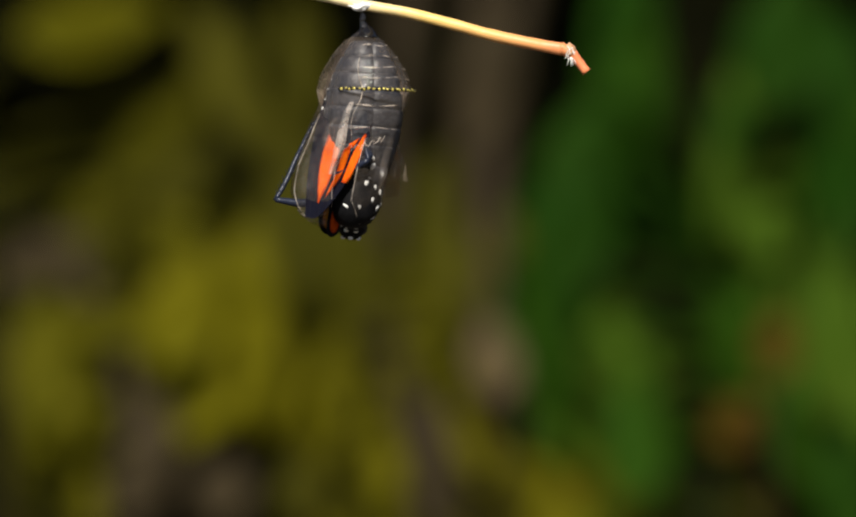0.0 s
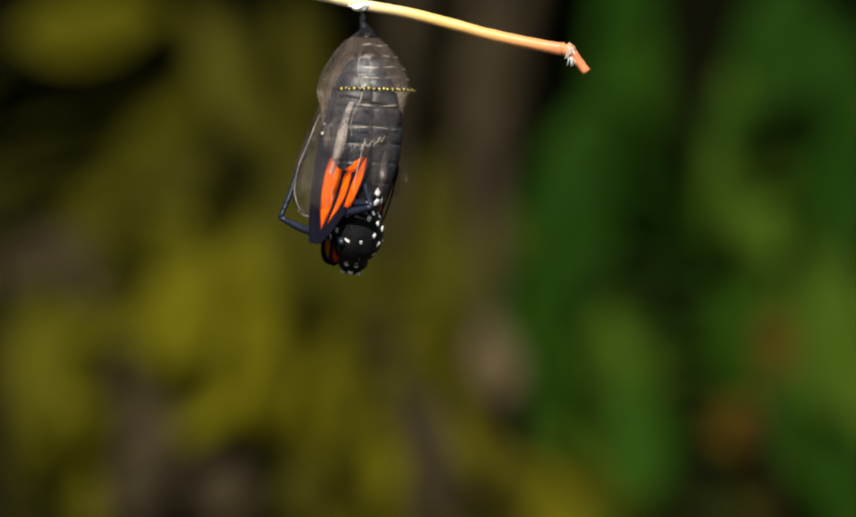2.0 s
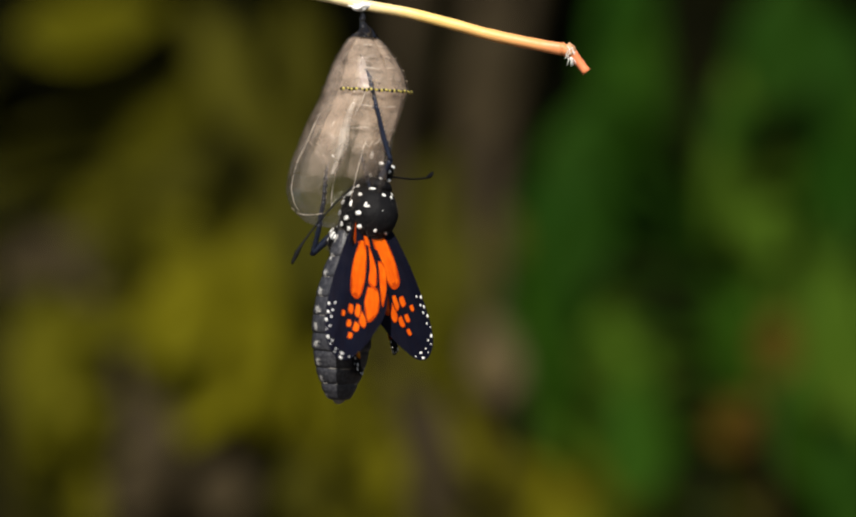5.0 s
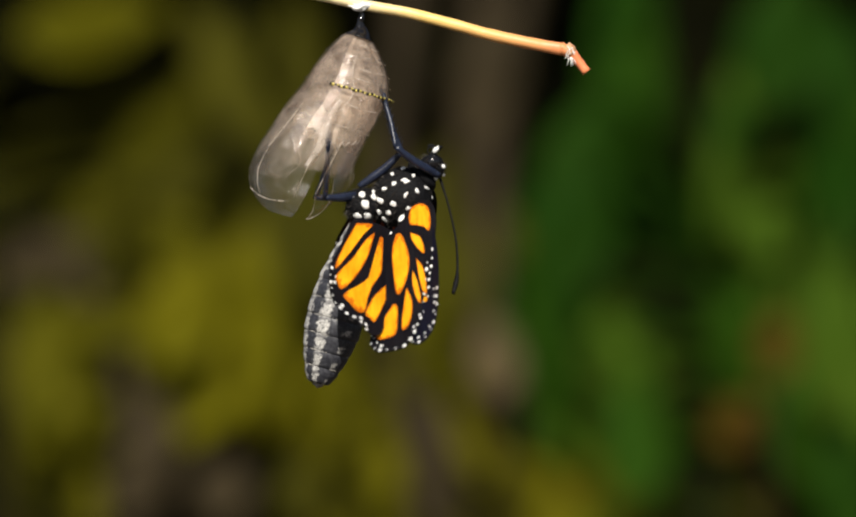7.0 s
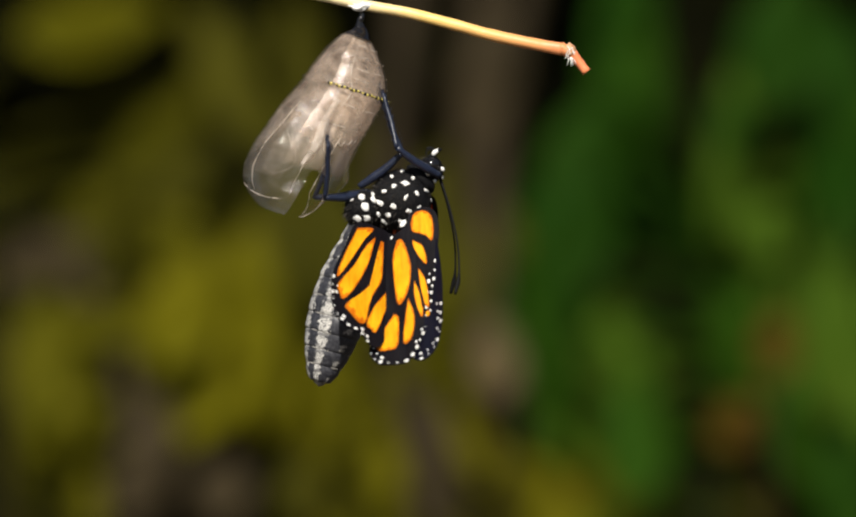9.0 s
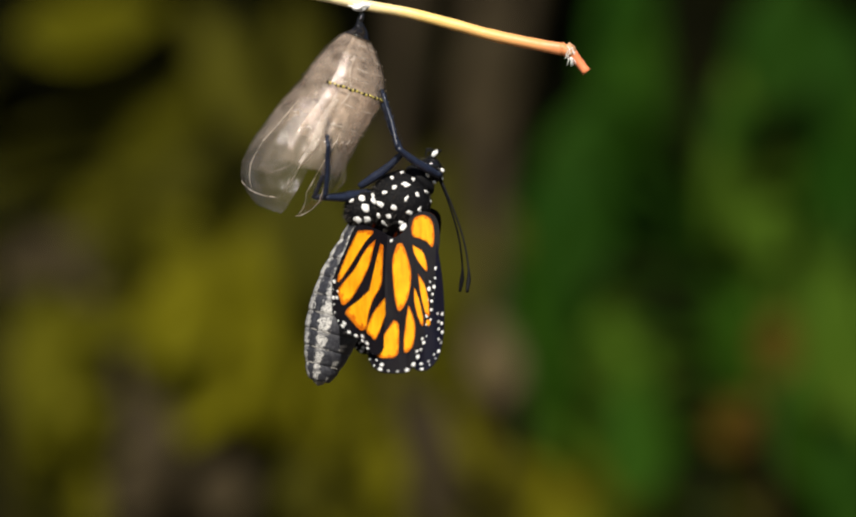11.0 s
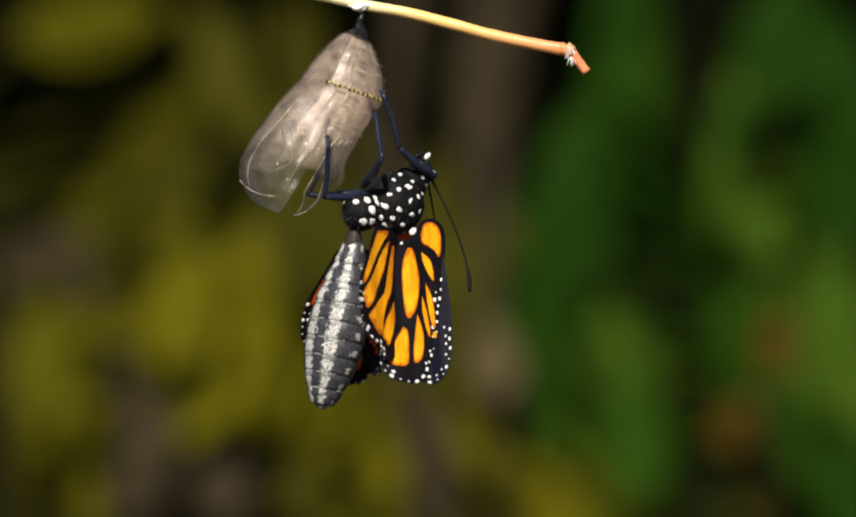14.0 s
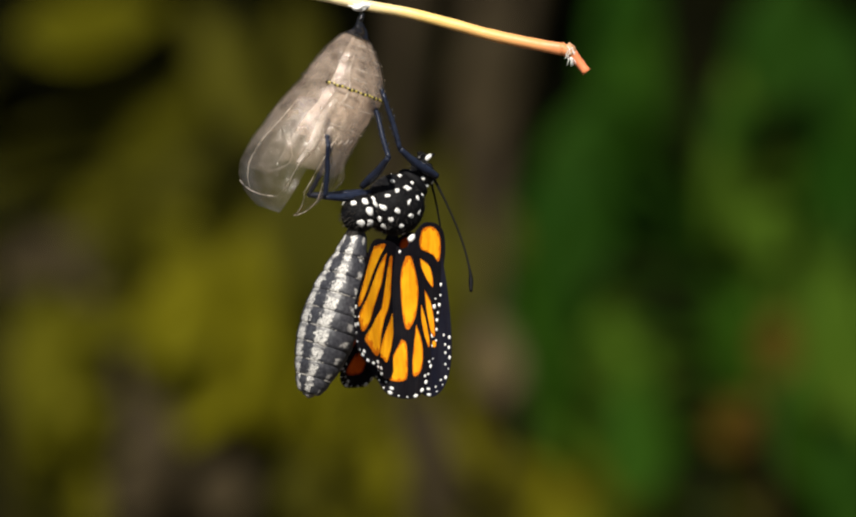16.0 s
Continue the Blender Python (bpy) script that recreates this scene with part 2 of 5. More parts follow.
M_SOIL = mottled("soil", (0.030, 0.023, 0.016), (0.055, 0.042, 0.028), 7.0, 0.95, 0.004, 60.0)
# near-black tones hold the shade deep between the plants
M_THICKET_SHADE = mottled("thicket_painted_shade", (0.0020, 0.0024, 0.0006), (0.0060, 0.0060, 0.0013), 9.0, 0.9, 0.004, 50.0, Specular_IOR_Level=0.03)

# ---------------------------------------------------------------- ground and thicket
GROUND = -0.46


def build_ground():
    bm = bmesh.new()
    edges = [-60, -20, -6, -2.5, -1.2, -0.6, 0, 0.6, 1.2, 2.5, 6, 20, 60]
    grid = [[bm.verts.new((x, y, GROUND + 0.02 * noise.noise(Vector((x * 1.3, y * 1.3, 0))) * (abs(x) < 7))) for x in edges] for y in edges]
    for i in range(len(edges) - 1):
        for j in range(len(edges) - 1):
            bm.faces.new((grid[i][j], grid[i][j + 1], grid[i + 1][j + 1], grid[i + 1][j]))
    tagged(new("ground", mesh_of("ground", bm, M_SOIL)), "bare brown soil under the plants", "ground", kind="structure")


def leaf_mesh(bm, length, width, fold=0.18, droop=0.15, rows=12, cols=6, thick=0.0005, wave=0.06, m=None):
    """A leaf blade with a folded midrib, two faces and a rim; it starts at the origin and grows along Z, its face to Y."""
    m = m or Matrix()
    sheets = []
    for side in (0.5, -0.5):
        sheet = []
        for i in range(rows + 1):
            s = i / rows
            w = width * 0.5 * (math.sin(math.pi * s ** 0.8) ** 0.75 if 0 < s < 1 else 0.0)
            w = max(w, width * 0.015)
            row = []
            for j in range(cols + 1):
                c = 2 * j / cols - 1
                y = fold * abs(c) * w + droop * length * s * s + wave * width * math.sin(7 * s + 2.4 * c) * abs(c)
                row.append(bm.verts.new(m @ Vector((c * w, -y + side * thick, s * length))))
            sheet.append(row)
        sheets.append(sheet)
    for k, sheet in enumerate(sheets):
        for a, b in zip(sheet, sheet[1:]):
            for j in range(cols):
                f = (a[j], a[j + 1], b[j + 1], b[j])
                bm.faces.new(f if k else f[::-1])
    a, b = sheets
    for i in range(rows):
        bm.faces.new((a[i][0], a[i + 1][0], b[i + 1][0], b[i][0]))
        bm.faces.new((a[i + 1][cols], a[i][cols], b[i][cols], b[i + 1][cols]))
    return bm


# gaps between the plants, open to the thicket's painted shade: across, down, half width, half height
GAPS = [(800, 200, 40, 110), (757, 470, 45, 70), (245, 520, 55, 50), (110, 240, 110, 90), (445, 815, 40, 70), (760, 720, 35, 110), (1245, 500, 45, 480), (1010, 60, 45, 100), (10, 400, 40, 400), (985, 230, 45, 70), (40, 900, 80, 60), (1080, 380, 50, 40)]


def build_plant(name, label, root, stem_line, stem_radius, leaves, stem_material, y, extra=0):
    """A plant on the ground: one stem and its leaves, each on a stalk that springs from the stem.
    leaves: rows of middle across, middle down, length, width, heading, material; extra small leaves grow round the large ones."""
    rnd = random.Random(len(name) * 7 + extra)
    plant = empty(name, root, label, "plant")
    base = plant.matrix_world.inverted()
    line = smoothed([root] + [far(a, b, d) for a, b, d in stem_line], 8)
    part("stem", tube(bmesh.new(), [base @ p for p in line], stem_radius, 8, rough=0.3), stem_material, plant)
    k = (0.5 + y) / 0.5 * U
    rows = list(leaves)
    for tries in range(2000):
        if len(rows) == len(leaves) + extra:
            break
        a, b, length, width, heading, tone = rnd.choice(leaves)
        a, b = a + rnd.gauss(0, width * 0.5), b + rnd.gauss(0, length * 0.35)
        size = rnd.uniform(60, 130)
        if not any(((a - p) / (u + 40)) ** 2 + ((b - q) / (v + 40)) ** 2 < 1 for p, q, u, v in GAPS):
            rows.append((a, b, size, size * rnd.uniform(0.35, 0.7), heading + rnd.gauss(0, 45), tone))
    for i, (a, b, length, width, heading, tone) in enumerate(rows):
        small = i >= len(leaves)
        lean, roll = rnd.gauss(0, 24 if small else 9), rnd.gauss(0, 32 if small else 12)
        foot = far(a - math.sin(radians(heading)) * length / 2, b + math.cos(radians(heading)) * length / 2, y + rnd.uniform(-0.06, 0.10))
        bm = bmesh.new()
        leaf_mesh(bm, length * k, width * k, m=base @ turned(foot, heading, lean, roll), wave=0.09)
        near = min(line, key=lambda p: (p - foot).length)
        mid = (near + foot) * 0.5 + Vector((0, 0, 0.006))
        tube(bm, [base @ p for p in smoothed([near, mid, foot], 4)], [0.0014, 0.0010], 6)
        part("leaf", bm, tone, plant)
    return plant


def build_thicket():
    """Undergrowth that closes the view behind the plants, its shade painted into a near-black colour."""
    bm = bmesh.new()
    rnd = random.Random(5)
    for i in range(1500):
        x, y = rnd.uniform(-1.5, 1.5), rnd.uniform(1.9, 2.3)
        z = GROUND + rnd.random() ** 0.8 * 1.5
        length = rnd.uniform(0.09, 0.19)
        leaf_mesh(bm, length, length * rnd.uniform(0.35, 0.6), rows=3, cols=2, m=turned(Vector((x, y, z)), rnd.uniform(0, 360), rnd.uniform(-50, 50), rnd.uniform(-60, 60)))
    tagged(new("thicket", mesh_of("thicket", bm, M_THICKET_SHADE)), "undergrowth of dense leaves with shade painted near-black", "undergrowth", kind="stuff")
    # a bank added behind the leaves in the same painted shade
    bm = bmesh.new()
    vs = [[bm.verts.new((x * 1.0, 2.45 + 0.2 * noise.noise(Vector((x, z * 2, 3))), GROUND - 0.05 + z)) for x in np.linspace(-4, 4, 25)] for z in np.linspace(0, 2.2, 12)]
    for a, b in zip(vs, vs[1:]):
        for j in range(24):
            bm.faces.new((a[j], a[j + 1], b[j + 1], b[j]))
    tagged(new("backdrop", mesh_of("backdrop", bm, M_THICKET_SHADE)), "dark bank of shaded growth behind the plants", "backdrop", kind="structure")


build_ground()
build_thicket()


def build_twig():
    twig = empty("twig", at(615, 0), "straw-yellow twig with a coral-red broken tip", "twig")
    inv = twig.matrix_world.inverted()
    line = smoothed([at(-700, -260, 0), at(-150, -170), at(300, -70), at(520, -22), at(615, -3), at(665, 9), at(740, 22), at(820, 42), at(900, 64), at(980, 81), at(1030, 90)], 8)
    bm = tube(bmesh.new(), [inv @ p for p in line], [16 * U, 14 * U, 12 * U, 11 * U, 10.5 * U, 10 * U, 10.2 * U, 10.8 * U, 11.2 * U, 12 * U], 14, rough=0.12)
    part("shoot", bm, M_TWIG, twig)
    bm = tube(bmesh.new(), [inv @ p for p in smoothed([at(1026, 86), at(1045, 97), at(1058, 111), at(1075, 132)], 6)], [11 * U, 11 * U, 9 * U, 8.5 * U], 14, rough=0.25)
    part("broken_tip", bm, M_TWIG, twig, "coral-red stub bent downwards")
    bm = bmesh.new()
    blob(bm, inv @ at(1043, 93, -4), (11 * U, 10 * U, 13 * U), rough=0.5)
    part("node", bm, mottled("node_bark", (0.75, 0.45, 0.25), (0.35, 0.14, 0.06), 1500.0, 0.6, 0.0001, 3000.0), twig, "pale knobbly leaf scar")
    bm = bmesh.new()
    rnd = random.Random(3)
    for i in range(16):
        a = at(1043 + rnd.uniform(-10, 8), 100 + rnd.uniform(-16, 8), -9)
        b = a + Vector((rnd.uniform(-9, 7) * U, -6 * U, -rnd.uniform(2, 18) * U))
        tube(bm, [inv @ a, inv @ ((a + b) / 2 + Vector((2 * U, -2 * U, 0))), inv @ b], [0.8 * U, 0.4 * U], 5)
    part("fluff", bm, M_SILK, twig, "few pale hairs")
    # the rest of the bush, beside the view, carries the twig
    bm = tube(bmesh.new(), [inv @ p for p in smoothed([Vector((-0.10, 0.0, GROUND)), Vector((-0.112, 0.004, -0.2)), Vector((-0.105, 0.0, 0.0)), at(-690, -258)], 8)], [0.006, 0.004, 0.0022], 10, rough=0.2)
    part("stem", bm, M_STALK, twig)
    bm = bmesh.new()
    blob(bm, at(661, 13, -6), (17 * U, 12 * U, 8 * U), rough=0.5, detail=3)
    for i in range(10):
        a = at(661 + rnd.uniform(-6, 6), 14, -9)
        b = at(661 + rnd.uniform(-26, 26), 4 + rnd.uniform(-3, 9), -8)
        tube(bm, [a, (a + b) / 2 + Vector((0, -2 * U, 0)), b], [1.2 * U, 0.6 * U], 5)
    tagged(new("silk_pad", mesh_of("silk_pad", bm, M_SILK)), "white silk pad spun on the underside of the twig", "silk")


build_twig()

O, M, D, L, G, E = M_OLIVE, M_MIDDLE, M_DULL, M_LIGHT, M_GREEN, M_DEEP
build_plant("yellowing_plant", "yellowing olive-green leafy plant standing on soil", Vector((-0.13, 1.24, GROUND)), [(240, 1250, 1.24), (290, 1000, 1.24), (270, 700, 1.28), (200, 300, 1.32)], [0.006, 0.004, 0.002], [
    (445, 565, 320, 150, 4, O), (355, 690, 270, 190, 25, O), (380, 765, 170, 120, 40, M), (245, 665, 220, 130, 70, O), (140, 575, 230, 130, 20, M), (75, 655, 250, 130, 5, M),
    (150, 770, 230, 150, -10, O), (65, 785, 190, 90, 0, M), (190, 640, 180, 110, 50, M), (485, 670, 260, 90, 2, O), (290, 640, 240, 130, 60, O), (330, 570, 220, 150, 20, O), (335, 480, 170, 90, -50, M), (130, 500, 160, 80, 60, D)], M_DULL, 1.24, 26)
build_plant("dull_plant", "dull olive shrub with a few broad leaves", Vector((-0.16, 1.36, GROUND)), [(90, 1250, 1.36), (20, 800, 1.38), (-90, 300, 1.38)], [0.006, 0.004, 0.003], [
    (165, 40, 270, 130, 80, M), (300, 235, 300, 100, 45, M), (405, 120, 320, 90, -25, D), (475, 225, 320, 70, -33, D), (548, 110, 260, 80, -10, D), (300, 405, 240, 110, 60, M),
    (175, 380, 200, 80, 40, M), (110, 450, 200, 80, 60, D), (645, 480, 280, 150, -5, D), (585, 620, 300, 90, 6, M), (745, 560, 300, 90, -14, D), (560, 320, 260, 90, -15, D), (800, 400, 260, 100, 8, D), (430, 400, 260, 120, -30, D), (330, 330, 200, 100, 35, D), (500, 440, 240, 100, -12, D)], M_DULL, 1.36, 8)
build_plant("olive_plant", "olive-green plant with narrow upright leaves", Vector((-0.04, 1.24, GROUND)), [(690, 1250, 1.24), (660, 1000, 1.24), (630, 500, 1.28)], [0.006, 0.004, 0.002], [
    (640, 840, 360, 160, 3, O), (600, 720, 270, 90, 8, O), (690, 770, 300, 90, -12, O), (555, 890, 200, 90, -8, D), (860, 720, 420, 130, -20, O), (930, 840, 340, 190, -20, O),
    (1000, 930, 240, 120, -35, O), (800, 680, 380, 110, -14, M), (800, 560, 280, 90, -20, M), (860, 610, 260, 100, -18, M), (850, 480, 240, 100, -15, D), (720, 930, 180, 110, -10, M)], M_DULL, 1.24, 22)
build_plant("green_plant", "deep green plant with long broad leaves", Vector((0.12, 1.28, GROUND)), [(1290, 1250, 1.30), (1300, 1000, 1.32), (1310, 500, 1.32)], [0.005, 0.004, 0.002], [
    (1150, 90, 520, 150, 3, E), (1165, 150, 300, 110, 3, G), (1120, 280, 230, 200, 20, E), (1050, 260, 240, 100, 30, E), (955, 455, 240, 140, -10, E), (1010, 500, 320, 80, -12, E), (1085, 600, 330, 120, -26, L),
    (1165, 690, 340, 120, -12, L), (1165, 805, 240, 130, 0, G), (1055, 780, 340, 150, -18, L), (985, 640, 260, 90, -16, G), (1050, 400, 320, 170, 12, E), (1110, 905, 240, 140, -30, M)], M_DEEP, 1.24, 26)
build_plant("pale_green_plant", "broad-leaved plant with pale and dark green leaves", Vector((0.20, 1.34, GROUND)), [(1450, 1250, 1.38), (1440, 900, 1.42), (1430, 300, 1.42)], [0.005, 0.004, 0.002], [
    (1350, 300, 400, 120, 4, L), (1480, 490, 420, 190, -4, L), (1540, 640, 400, 150, -8, L), (1440, 540, 260, 100, 8, L), (1550, 250, 480, 170, 2, E), (1430, 70, 280, 160, 10, E), (1335, 560, 330, 110, -3, G),
    (1500, 740, 320, 170, 5, G), (1385, 680, 260, 120, 10, G), (1555, 890, 260, 120, 0, E), (1400, 905, 290, 130, -40, D), (1420, 400, 300, 100, 6, L)], M_DEEP, 1.30, 26)
DRY_LINES = [[(985, 1250, 1.22), (935, 760, 1.20), (905, 640, 1.20), (905, 300, 1.30), (985, -150, 1.34)], [(860, 1250, 1.3), (815, 850, 1.3), (850, 300, 1.36), (890, -100, 1.38)],
             [(300, 1250, 1.2), (275, 900, 1.18), (265, 800, 1.2), (150, 520, 1.28), (40, 460, 1.3)], [(840, 1250, 1.25), (800, 860, 1.22), (760, 800, 1.25), (700, 500, 1.33), (760, -100, 1.36)]]
WITHERED = [
    (1350, 772, 1.16, 115, 90, 50, M_RUST), (1425, 630, 1.18, 130, 80, 10, M_RUST), (255, 880, 1.16, 160, 110, 40, M_BROWN), (890, 140, 1.30, 270, 120, 15, M_BROWN), (900, 270, 1.34, 220, 100, 8, M_BROWN),
    (75, 470, 1.22, 180, 90, 70, M_BROWN), (275, 805, 1.18, 180, 110, 10, M_BROWN), (405, 885, 1.22, 150, 120, 0, M_BROWN), (905, 650, 1.16, 165, 90, -8, M_TAN), (800, 895, 1.22, 160, 90, 20, M_BROWN)]


def build_dry_stalks():
    for line in DRY_LINES:
        pts = [far(*p) for p in line]
        root = Vector((pts[0].x, pts[0].y, GROUND))
        stalk = empty("dry_stalk", root, "bare brown dry stalk rising from the soil", "stalk", "dry stalks")
        inv = stalk.matrix_world.inverted()
        part("stem", tube(bmesh.new(), [inv @ p for p in smoothed([root] + pts, 8)], [0.006, 0.007, 0.005, 0.006, 0.008], 10, rough=0.5), M_STALK, stalk)
        bm = bmesh.new()
        blob(bm, inv @ (pts[1] * 0.4 + pts[2] * 0.6), (0.011, 0.008, 0.024), rough=0.5, detail=3)
        part("knot", bm, M_STALK, stalk, "swollen joint")
    for a, b, d, length, width, heading, tone in WITHERED:
        k = (0.5 + d) / 0.5 * U
        foot = far(a - math.sin(radians(heading)) * length / 2, b + math.cos(radians(heading)) * length / 2, d)
        word = {M_RUST: "rust-brown", M_BROWN: "grey-brown", M_TAN: "bleached tan"}[tone]
        leaf = empty("withered_leaf", Vector((foot.x + 0.01, foot.y + 0.02, GROUND)), "withered %s leaf on a thin stalk" % word, "leaf", "withered leaves")
        inv = leaf.matrix_world.inverted()
        bm = bmesh.new()
        leaf_mesh(bm, length * k, width * k, m=inv @ turned(foot, heading), wave=0.2)
        part("blade", bm, tone, leaf)
        line = smoothed([foot, foot + Vector((0, 0.012, -0.05)), Vector((foot.x + 0.01, foot.y + 0.02, GROUND))], 6)
        part("stalk", tube(bmesh.new(), [inv @ p for p in line], [0.001, 0.002], 6), M_STALK, leaf)


build_dry_stalks()


# ---------------------------------------------------------------- the empty skin of the pupa
PIVOT = (663, 22, 0)
PROFILE = [(33, 6, 10), (50, 7, 32), (80, 11, 55), (110, 14, 70), (143, 14, 80), (180, 2, 81), (230, -15, 84), (280, -29, 87), (330, -38, 86), (355, -40, 78), (375, -40, 64), (390, -38, 46), (400, -36, 26), (404, -35, 10)]


def shell_at(s, angle, inset=0.0):
    """A point of the skin: s units below the hook, angle in degrees from the viewer's side, clockwise from above."""
    for (s0, c0, a0), (s1, c1, a1) in zip(PROFILE, PROFILE[1:]):
        if s <= s1:
            break
    k = min(max((s - s0) / (s1 - s0), 0), 1)
    c, a = c0 + (c1 - c0) * k, a0 + (a1 - a0) * k
    for ring, size in ((62, 0.6), (82, 0.7), (103, 0.8), (122, 0.8), (143, 4.0), (173, 0.6)):
        a += size * math.exp(-((s - ring) / 2.6) ** 2)
    a -= inset
    t = radians(angle)
    wrinkle = 1.6 * noise.noise(Vector((math.cos(t) * 2.2, math.sin(t) * 2.2, s / 45))) * min(1, s / 120)
    a += wrinkle
    fold = max(0.0, min(1.0, (s - 150) / 40)) * max(0.0, min(1.0, (372 - s) / 60))
    wrapped = (angle + 180) % 360 - 180
    for place, size, width in ((14, 4.5, 5.0), (58, 3.0, 8.0), (-58, 3.5, 6.0), (100, 3.0, 8.0)):
        a += fold * size * math.exp(-((wrapped - place - 8 * math.sin(s / 60)) / width) ** 2)
    return Vector(((c - math.sin(t) * a) * U, -math.cos(t) * a * 0.92 * U, -s * U))


def skin(bm, s_range, a_range, rows, cols, edge=0.0, cut=None, inset=0.0):
    grid = []
    for i in range(rows + 1):
        row = []
        for j in range(cols + 1):
            ang = a_range[0] + (a_range[1] - a_range[0]) * j / cols
            end = s_range[1] if cut is None else cut(ang)
            s = s_range[0] + (end - s_range[0]) * i / rows
            if i == rows and edge:
                s += edge * noise.noise(Vector((ang / 9, 3, 1)))
            row.append(bm.verts.new(shell_at(s, ang, inset)))
        grid.append(row)
    for a, b in zip(grid, grid[1:]):
        for j in range(cols):
            bm.faces.new((a[j], a[j + 1], b[j + 1], b[j]))


def build_shell():
    shell = empty("pupa_skin", at(*PIVOT), "translucent grey-beige split pupa skin hanging from a twig", "chrysalis")
    bm = bmesh.new()
    skin(bm, (33, 236), (0, 360), 90, 96, edge=8, cut=lambda a: 238 - 52 * math.exp(-(((a + 188) % 360 - 180) / 12) ** 2))
    bmesh.ops.remove_doubles(bm, verts=bm.verts, dist=1e-7)
    part("cap", bm, M_SHELL, shell, "milky ringed upper end")
    bm = bmesh.new()
    skin(bm, (232, 374), (8, 215), 60, 110, edge=1.5, cut=lambda a: 397 - 10 * math.exp(-((a - 60) / 30) ** 2) - 40 * max(0, (24 - a) / 16))
    part("wing_case", bm, M_CASE, shell, "clear wrinkled wing case with a rounded lower end")
    bm = bmesh.new()
    skin(bm, (232, 374), (240, 341), 40, 30, edge=10, cut=lambda a: 394 - 100 * abs((a - 300) / 62) ** 1.8)
    flap = part("back_flap", bm, M_SHELL, shell, "narrow clear flap split from the back")
    for s0, s1, a0, a1, flare, seed in ((168, 300, 5, 15, 44, 1), (236, 330, -58, -46, 26, 4), (196, 250, 24, 32, 14, 6)):
        bm = bmesh.new()
        grid = []
        for i in range(31):
            k = i / 30
            wave = 1.0 + 0.35 * math.sin(k * 9 + seed * 2)
            mid, half = (a0 + a1) / 2 + 4 * math.sin(k * 5 + seed), (a1 - a0) / 2 * (0.25 + 0.75 * math.sin(math.pi * (0.12 + 0.8 * k)))
            grid.append([bm.verts.new(shell_at(s0 + (s1 - s0) * k, mid + half * (j / 4 - 1), -2 - flare * k * wave * (0.72 + 0.28 * math.sin(j / 8 * math.pi)))) for j in range(9)])
        for p, q in zip(grid, grid[1:]):
            for j in range(8):
                bm.faces.new((p[j], p[j + 1], q[j + 1], q[j]))
        # only the first curl is pale, as a painted glare streak
        part("curled_edge", bm, M_CURL_GLARE if seed < 3 else M_SHELL, shell, "torn edge curling outward, put where the skin glares")
    linings = []
    for k, (inset, a0, a1, s0, s1) in enumerate(((4, 22, 175, 44, 336), (4, -165, -30, 44, 300), (6, 110, 280, 44, 205), (8, -62, 52, 50, 306))):
        bm = bmesh.new()
        skin(bm, (s0, s1), (a0, a1), 40, 40, edge=6, inset=inset)
        for v in bm.verts:
            v.co += Vector((noise.noise(v.co / (24 * U) + Vector((k, 0, 0))), noise.noise(v.co / (24 * U) + Vector((5, k, 2))), 0)) * 2 * U
        linings.append(part("lining", bm, M_LINING if k else M_FILM, shell, "crumpled inner membrane"))
    bm = tube(bmesh.new(), smoothed([(0, 0, 0), (2 * U, 0, -8 * U), (1 * U, -1 * U, -18 * U), (4 * U, 0, -27 * U), (7 * U, 0, -38 * U), (7 * U, 0, -46 * U)], 5), [4.5 * U, 6 * U, 5.5 * U, 9 * U, 17 * U, 27 * U], 14, rough=0.45)
    part("stalk", bm, M_EYE, shell, "shiny black hook")
    bm = tube(bmesh.new(), [shell_at(143, a) for a in range(-100, 40, 3)], [0.8 * U, 1.3 * U, 1.3 * U, 0.8 * U], 7)
    band = part("gold_band", bm, M_GOLD, shell, "thin dotted gold ridge")
    for name, first, material, word in (("gold_bead", -98, M_GOLD, "row of tiny gold beads"), ("black_bead", -95, M_BLACK, "row of tiny black dots")):
        bm = bmesh.new()
        for i, a in enumerate(range(first, 40, 6)):
            blob(bm, shell_at(143.6 + 0.8 * math.sin(i * 2.3), a + 0.8 * math.sin(i * 1.7), -1.4), (3.0 * U, 2.6 * U, (2.6 + 0.7 * math.sin(i * 4.1)) * U), detail=2)
        tagged(part(name, bm, material, band, word), kind="stuff")
    for s, a0 in ((62, -76), (82, -84), (103, -88), (122, -88), (173, -80), (214, -76)):
        # pale dashes, thickest towards the viewer, paint the rings' white highlights
        for b0, b1, r in ((a0, a0 + 22, 0.7), (-18, 10, 1.5), (-50, -24, 0.8)):
            bm = tube(bmesh.new(), [shell_at(s + 1.4 * math.sin(a * 0.09 + s), a, 0.1) for a in np.linspace(b0, b1, 12)], [0.2 * U, r * U, r * 1.3 * U, r * 0.7 * U, 0.2 * U], 6)
            part("ridge", bm, M_RIDGE_GLINT, shell, "fine ring of the skin with its white glint painted pale")
